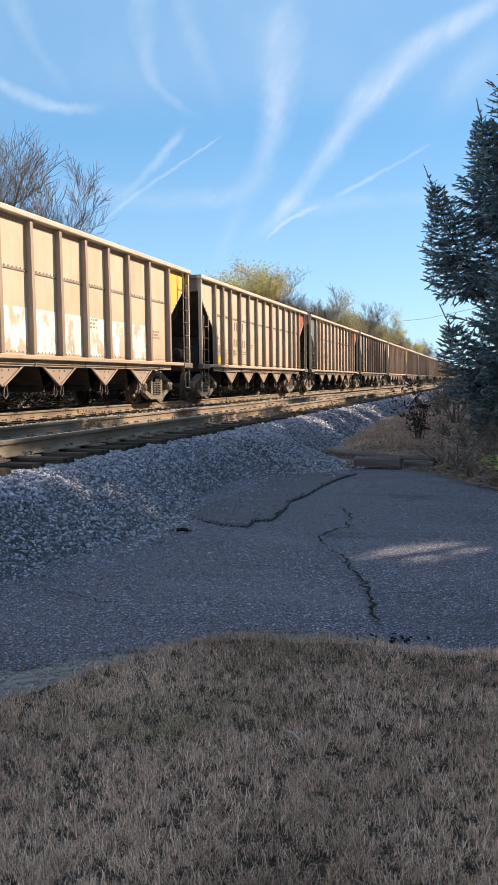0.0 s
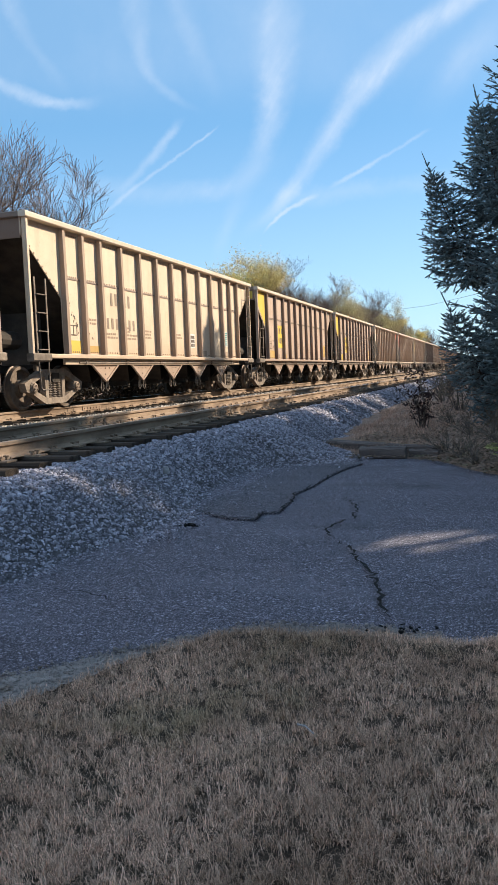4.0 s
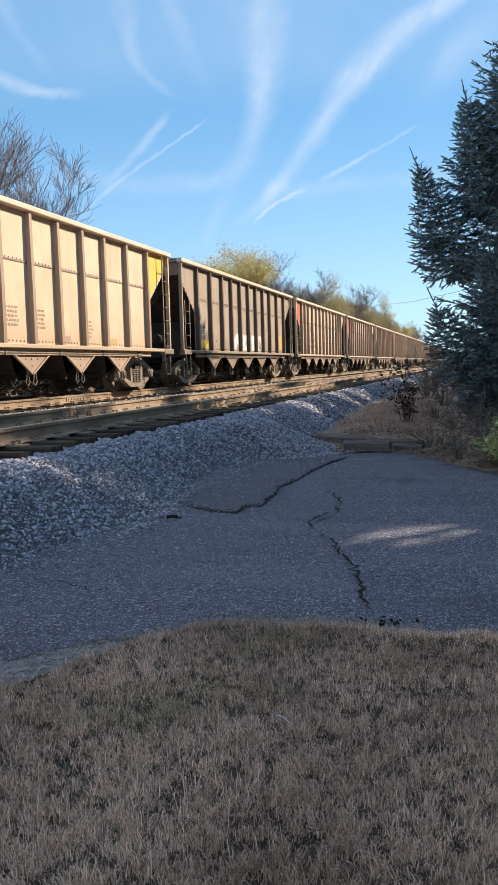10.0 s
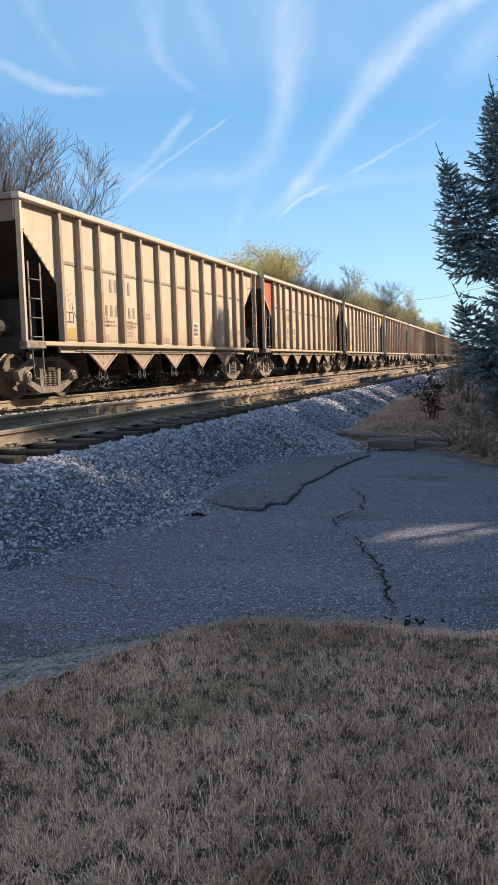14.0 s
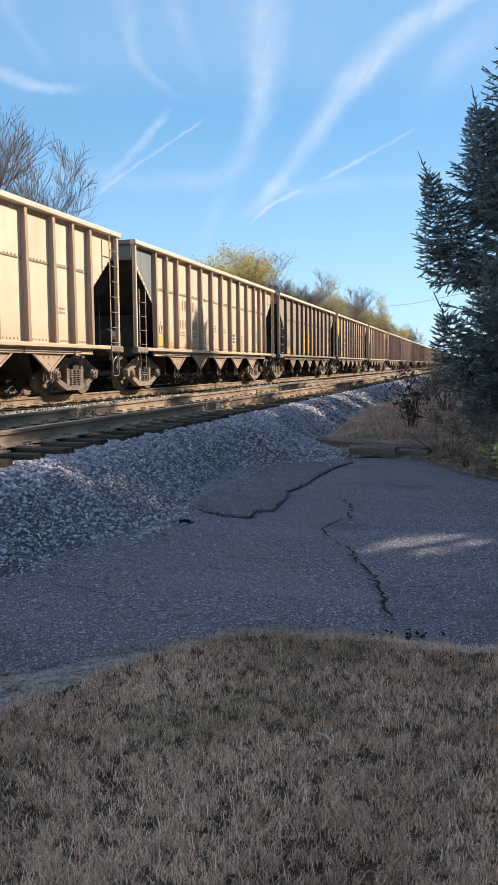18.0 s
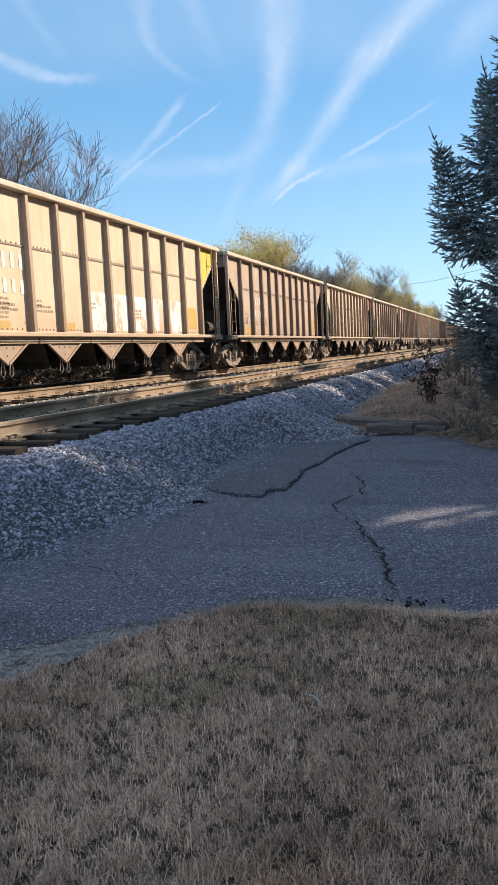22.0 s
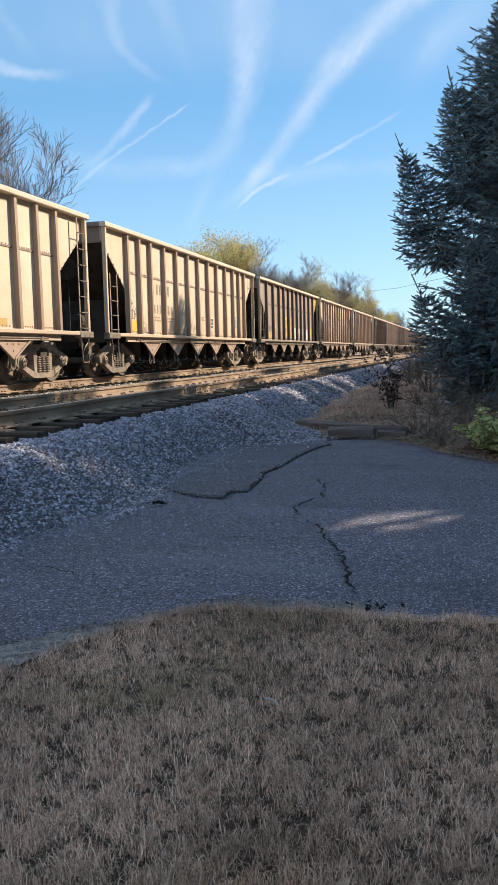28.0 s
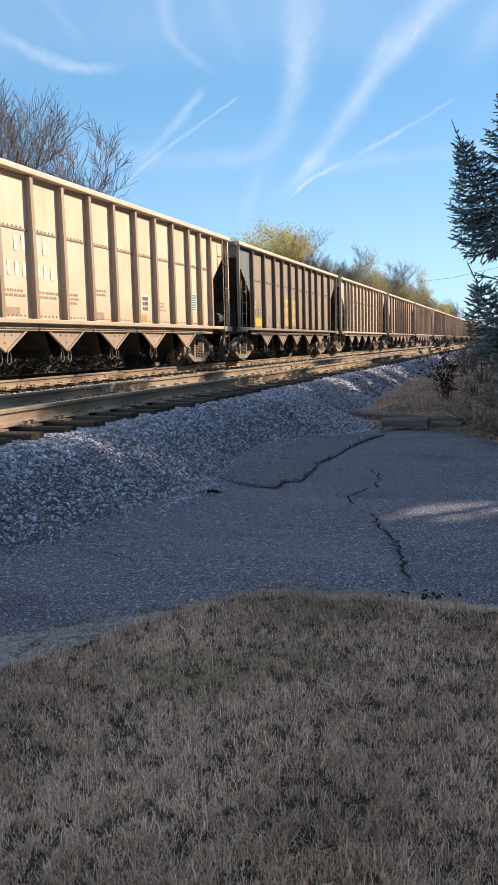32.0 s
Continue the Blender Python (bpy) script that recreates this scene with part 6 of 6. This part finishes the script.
def timbers():
    solid("old_railway_tie", timber(1, 0.74, 0.23, 0.20), OLDTIMBER, "weathered grey tie end laid at the asphalt edge", "timber", pose(-1.62, 12.98, -0.04, 0, 0, -4))
    solid("old_railway_tie", timber(2, 0.46, 0.22, 0.16), OLDTIMBER, "short dark tie piece beside the weathered one", "timber", pose(-0.98, 13.05, -0.05, 0, 0, -8))
    solid("old_railway_tie", timber(3, 2.0, 0.22, 0.17), OLDTIMBER, "long dark tie lying on the verge", "timber", pose(-1.75, 13.75, -0.02, 0, 2, -16))


def ribbon(points, width, z, seed, jag=0.019):
    """A flat ragged strip along a ground line, coloured as a crack's inner shade."""
    r = random.Random(seed)
    path = []
    for (x0, y0), (x1, y1) in zip(points, points[1:]):
        m = max(2, int(math.hypot(x1 - x0, y1 - y0) / 0.05))
        for i in range(m):
            s = i / m
            path.append((x0 + (x1 - x0) * s + r.gauss(0, jag), y0 + (y1 - y0) * s + r.gauss(0, jag)))
    path.append(points[-1])
    g, n = Geo(), len(path)
    vs = []
    for i, (x, y) in enumerate(path):
        a, b = path[max(i - 1, 0)], path[min(i + 1, n - 1)]
        d = math.hypot(b[0] - a[0], b[1] - a[1]) or 1
        nx, ny = -(b[1] - a[1]) / d, (b[0] - a[0]) / d
        w = width * r.uniform(0.35, 1.25) * min(1, 0.3 + 6 * min(i, n - 1 - i) / n)
        vs += [(x + nx * w, y + ny * w, z), (x - nx * w, y - ny * w, z)]
    return g.add(vs, [(2 * i, 2 * i + 1, 2 * i + 3, 2 * i + 2) for i in range(n - 1)])


PATCH_EDGE = [(-2.91, 7.86), (-2.66, 7.59), (-2.42, 7.41), (-2.14, 7.35), (-2.16, 7.70), (-2.0, 7.77), (-2.04, 8.48), (-2.12, 9.02), (-2.04, 9.61), (-2.02, 10.52), (-1.95, 11.34), (-1.81, 12.03)]


def cracks():
    lines = [
        (PATCH_EDGE, 0.013, "jagged crack round a sunken patch of asphalt"),
        ([(-2.36, 7.80), (-2.24, 7.95), (-2.14, 7.80)], 0.006, "short curved crack in the asphalt patch"),
        ([(-0.54, 4.42), (-0.54, 4.55), (-0.61, 4.85), (-0.64, 5.07), (-0.71, 5.35), (-0.86, 5.76), (-0.97, 6.07), (-1.14, 6.41)], 0.014, "crack running from the lawn across the asphalt"),
        ([(-1.26, 6.45), (-1.32, 6.79), (-1.33, 7.16), (-1.19, 7.42), (-1.27, 8.05), (-1.50, 8.77)], 0.012, "narrow branching crack in the asphalt"),
        ([(-1.62, 8.10), (-1.40, 8.02)], 0.007, "short crack in the asphalt"),
        ([(-2.75, 4.72), (-2.45, 4.62), (-2.28, 4.50), (-2.10, 4.55)], 0.006, "shallow hairline crack in the asphalt"),
        ([(-1.75, 5.55), (-1.50, 5.70), (-1.30, 5.62), (-1.12, 5.80)], 0.005, "shallow hairline crack in the asphalt"),
        ([(-0.62, 5.10), (-0.40, 5.18), (-0.22, 5.05)], 0.004, "shallow hairline crack in the asphalt"),
        ([(-0.9, 8.9), (-0.5, 8.75), (-0.1, 8.82), (0.3, 8.6)], 0.006, "shallow hairline crack in the asphalt"),
    ]
    for k, (pts, w, label) in enumerate(lines):
        solid("asphalt_crack", ribbon(pts, w, 0.016, k), CRACK, label, "crack", kind="structure")


def litter():
    r = np.random.default_rng(14)
    n = 5200
    x = r.uniform(-2.2, 2.2, n)
    y = verge_edge(x) + np.abs(r.normal(0, 2.2, n)) - 0.25
    s = r.uniform(0.015, 0.04, n)[:, None]
    a = r.uniform(0, 6.283, n)
    c = np.stack([x, y, np.maximum(bank_z(x, y) + 0.08, 0.012) + r.uniform(0, 0.03, n)], -1)
    u = np.stack([np.cos(a), np.sin(a), r.normal(0, 0.3, n)], -1) * s
    w = np.stack([-np.sin(a), np.cos(a), r.normal(0, 0.3, n)], -1) * s * 0.6
    v = np.stack([c - u, c + w, c + u, c - w], 1).reshape(-1, 3)
    solid("leaf_litter", fast_mesh("leaf_litter", v, np.arange(4 * n).reshape(-1, 4), DRYLEAF), DRYLEAF, "dry brown leaves fallen along the drive edge", "leaves", kind="stuff")


timbers()
cracks()
litter()


def extras():
    stones("pale_rock", np.array([[-3.50, 8.50, 0.34]]), [0.080], CONCRETE, "one larger pale stone on the shoulder")
    n = 16
    x, y = -0.36 + rng.normal(0, 0.07, n), 4.22 + rng.normal(0, 0.035, n)
    stones("broken_asphalt", np.stack([x, y, 0.012 + 0 * x], -1), rng.uniform(0.006, 0.015, n), CRACK, "crumbled black asphalt at the lawn edge")
    x, y = -2.66 + rng.normal(0, 0.045, n), 6.95 + rng.normal(0, 0.03, n)
    stones("black_lumps", np.stack([x, y, 0.02 + 0 * x], -1), rng.uniform(0.008, 0.020, n), CRACK, "heap of black asphalt lumps by the gravel")
    solid("fallen_twig", Geo().tube([(-0.62, 2.68, 0.128), (-0.585, 2.655, 0.136), (-0.55, 2.63, 0.122)], [0.0042, 0.0036, 0.0025], 5), CONCRETE, "short pale twig lying on the lawn", "twig")
    ring = PATCH_EDGE + [(-2.1, 12.6), (-2.75, 12.2), (-3.05, 10.3), (-3.02, 8.6)]
    solid("asphalt_patch", Geo().prism([(a, b, -0.02) for a, b in ring], (0, 0, 0.026)), ASPHALT_PATCH, "raised darker asphalt patch edged by a crack", "patch", kind="structure")
    wire = Geo().tube([(-27, 205, 15.2), (-12, 165, 13.2), (2, 128, 12.6), (14, 96, 12.4)], [0.03] * 4, 5)
    solid("overhead_wire", wire, IRON, "thin dark overhead wire crossing the tracks", "wire")


extras()


# ---- what moves ----
def motions():
    lead = {}
    spin = SPEED / WHEEL_R
    for k, car in TRAIN:
        y = LEAD + PITCH * k
        walk(car, [(0.0, pose(FAR_TRACK, y, RAIL_Z)), (16.0, pose(FAR_TRACK, y - 16 * SPEED, RAIL_Z)), (32.0, pose(FAR_TRACK, y - 32 * SPEED, RAIL_Z))])
        for bogie in car.children:
            if not bogie.name.startswith("bogie"):
                continue
            facing = 1 if bogie.matrix_basis[0][0] > 0 else -1
            for w in bogie.children:
                if not w.name.startswith("wheelset"):
                    continue
                key = (facing, w.location.y > 0)
                if key not in lead:
                    x, yy, z = w.location
                    walk(w, [(i / FPS, pose(x, yy, z, math.degrees(facing * spin * i / FPS) % 360)) for i in range(32 * FPS + 1)])
                    lead[key] = w
                else:
                    w.rotation_mode = "QUATERNION"
                    w.animation_data_create()
                    w.animation_data.action = lead[key].animation_data.action
                    w.animation_data.action_slot = lead[key].animation_data.action_slot


motions()
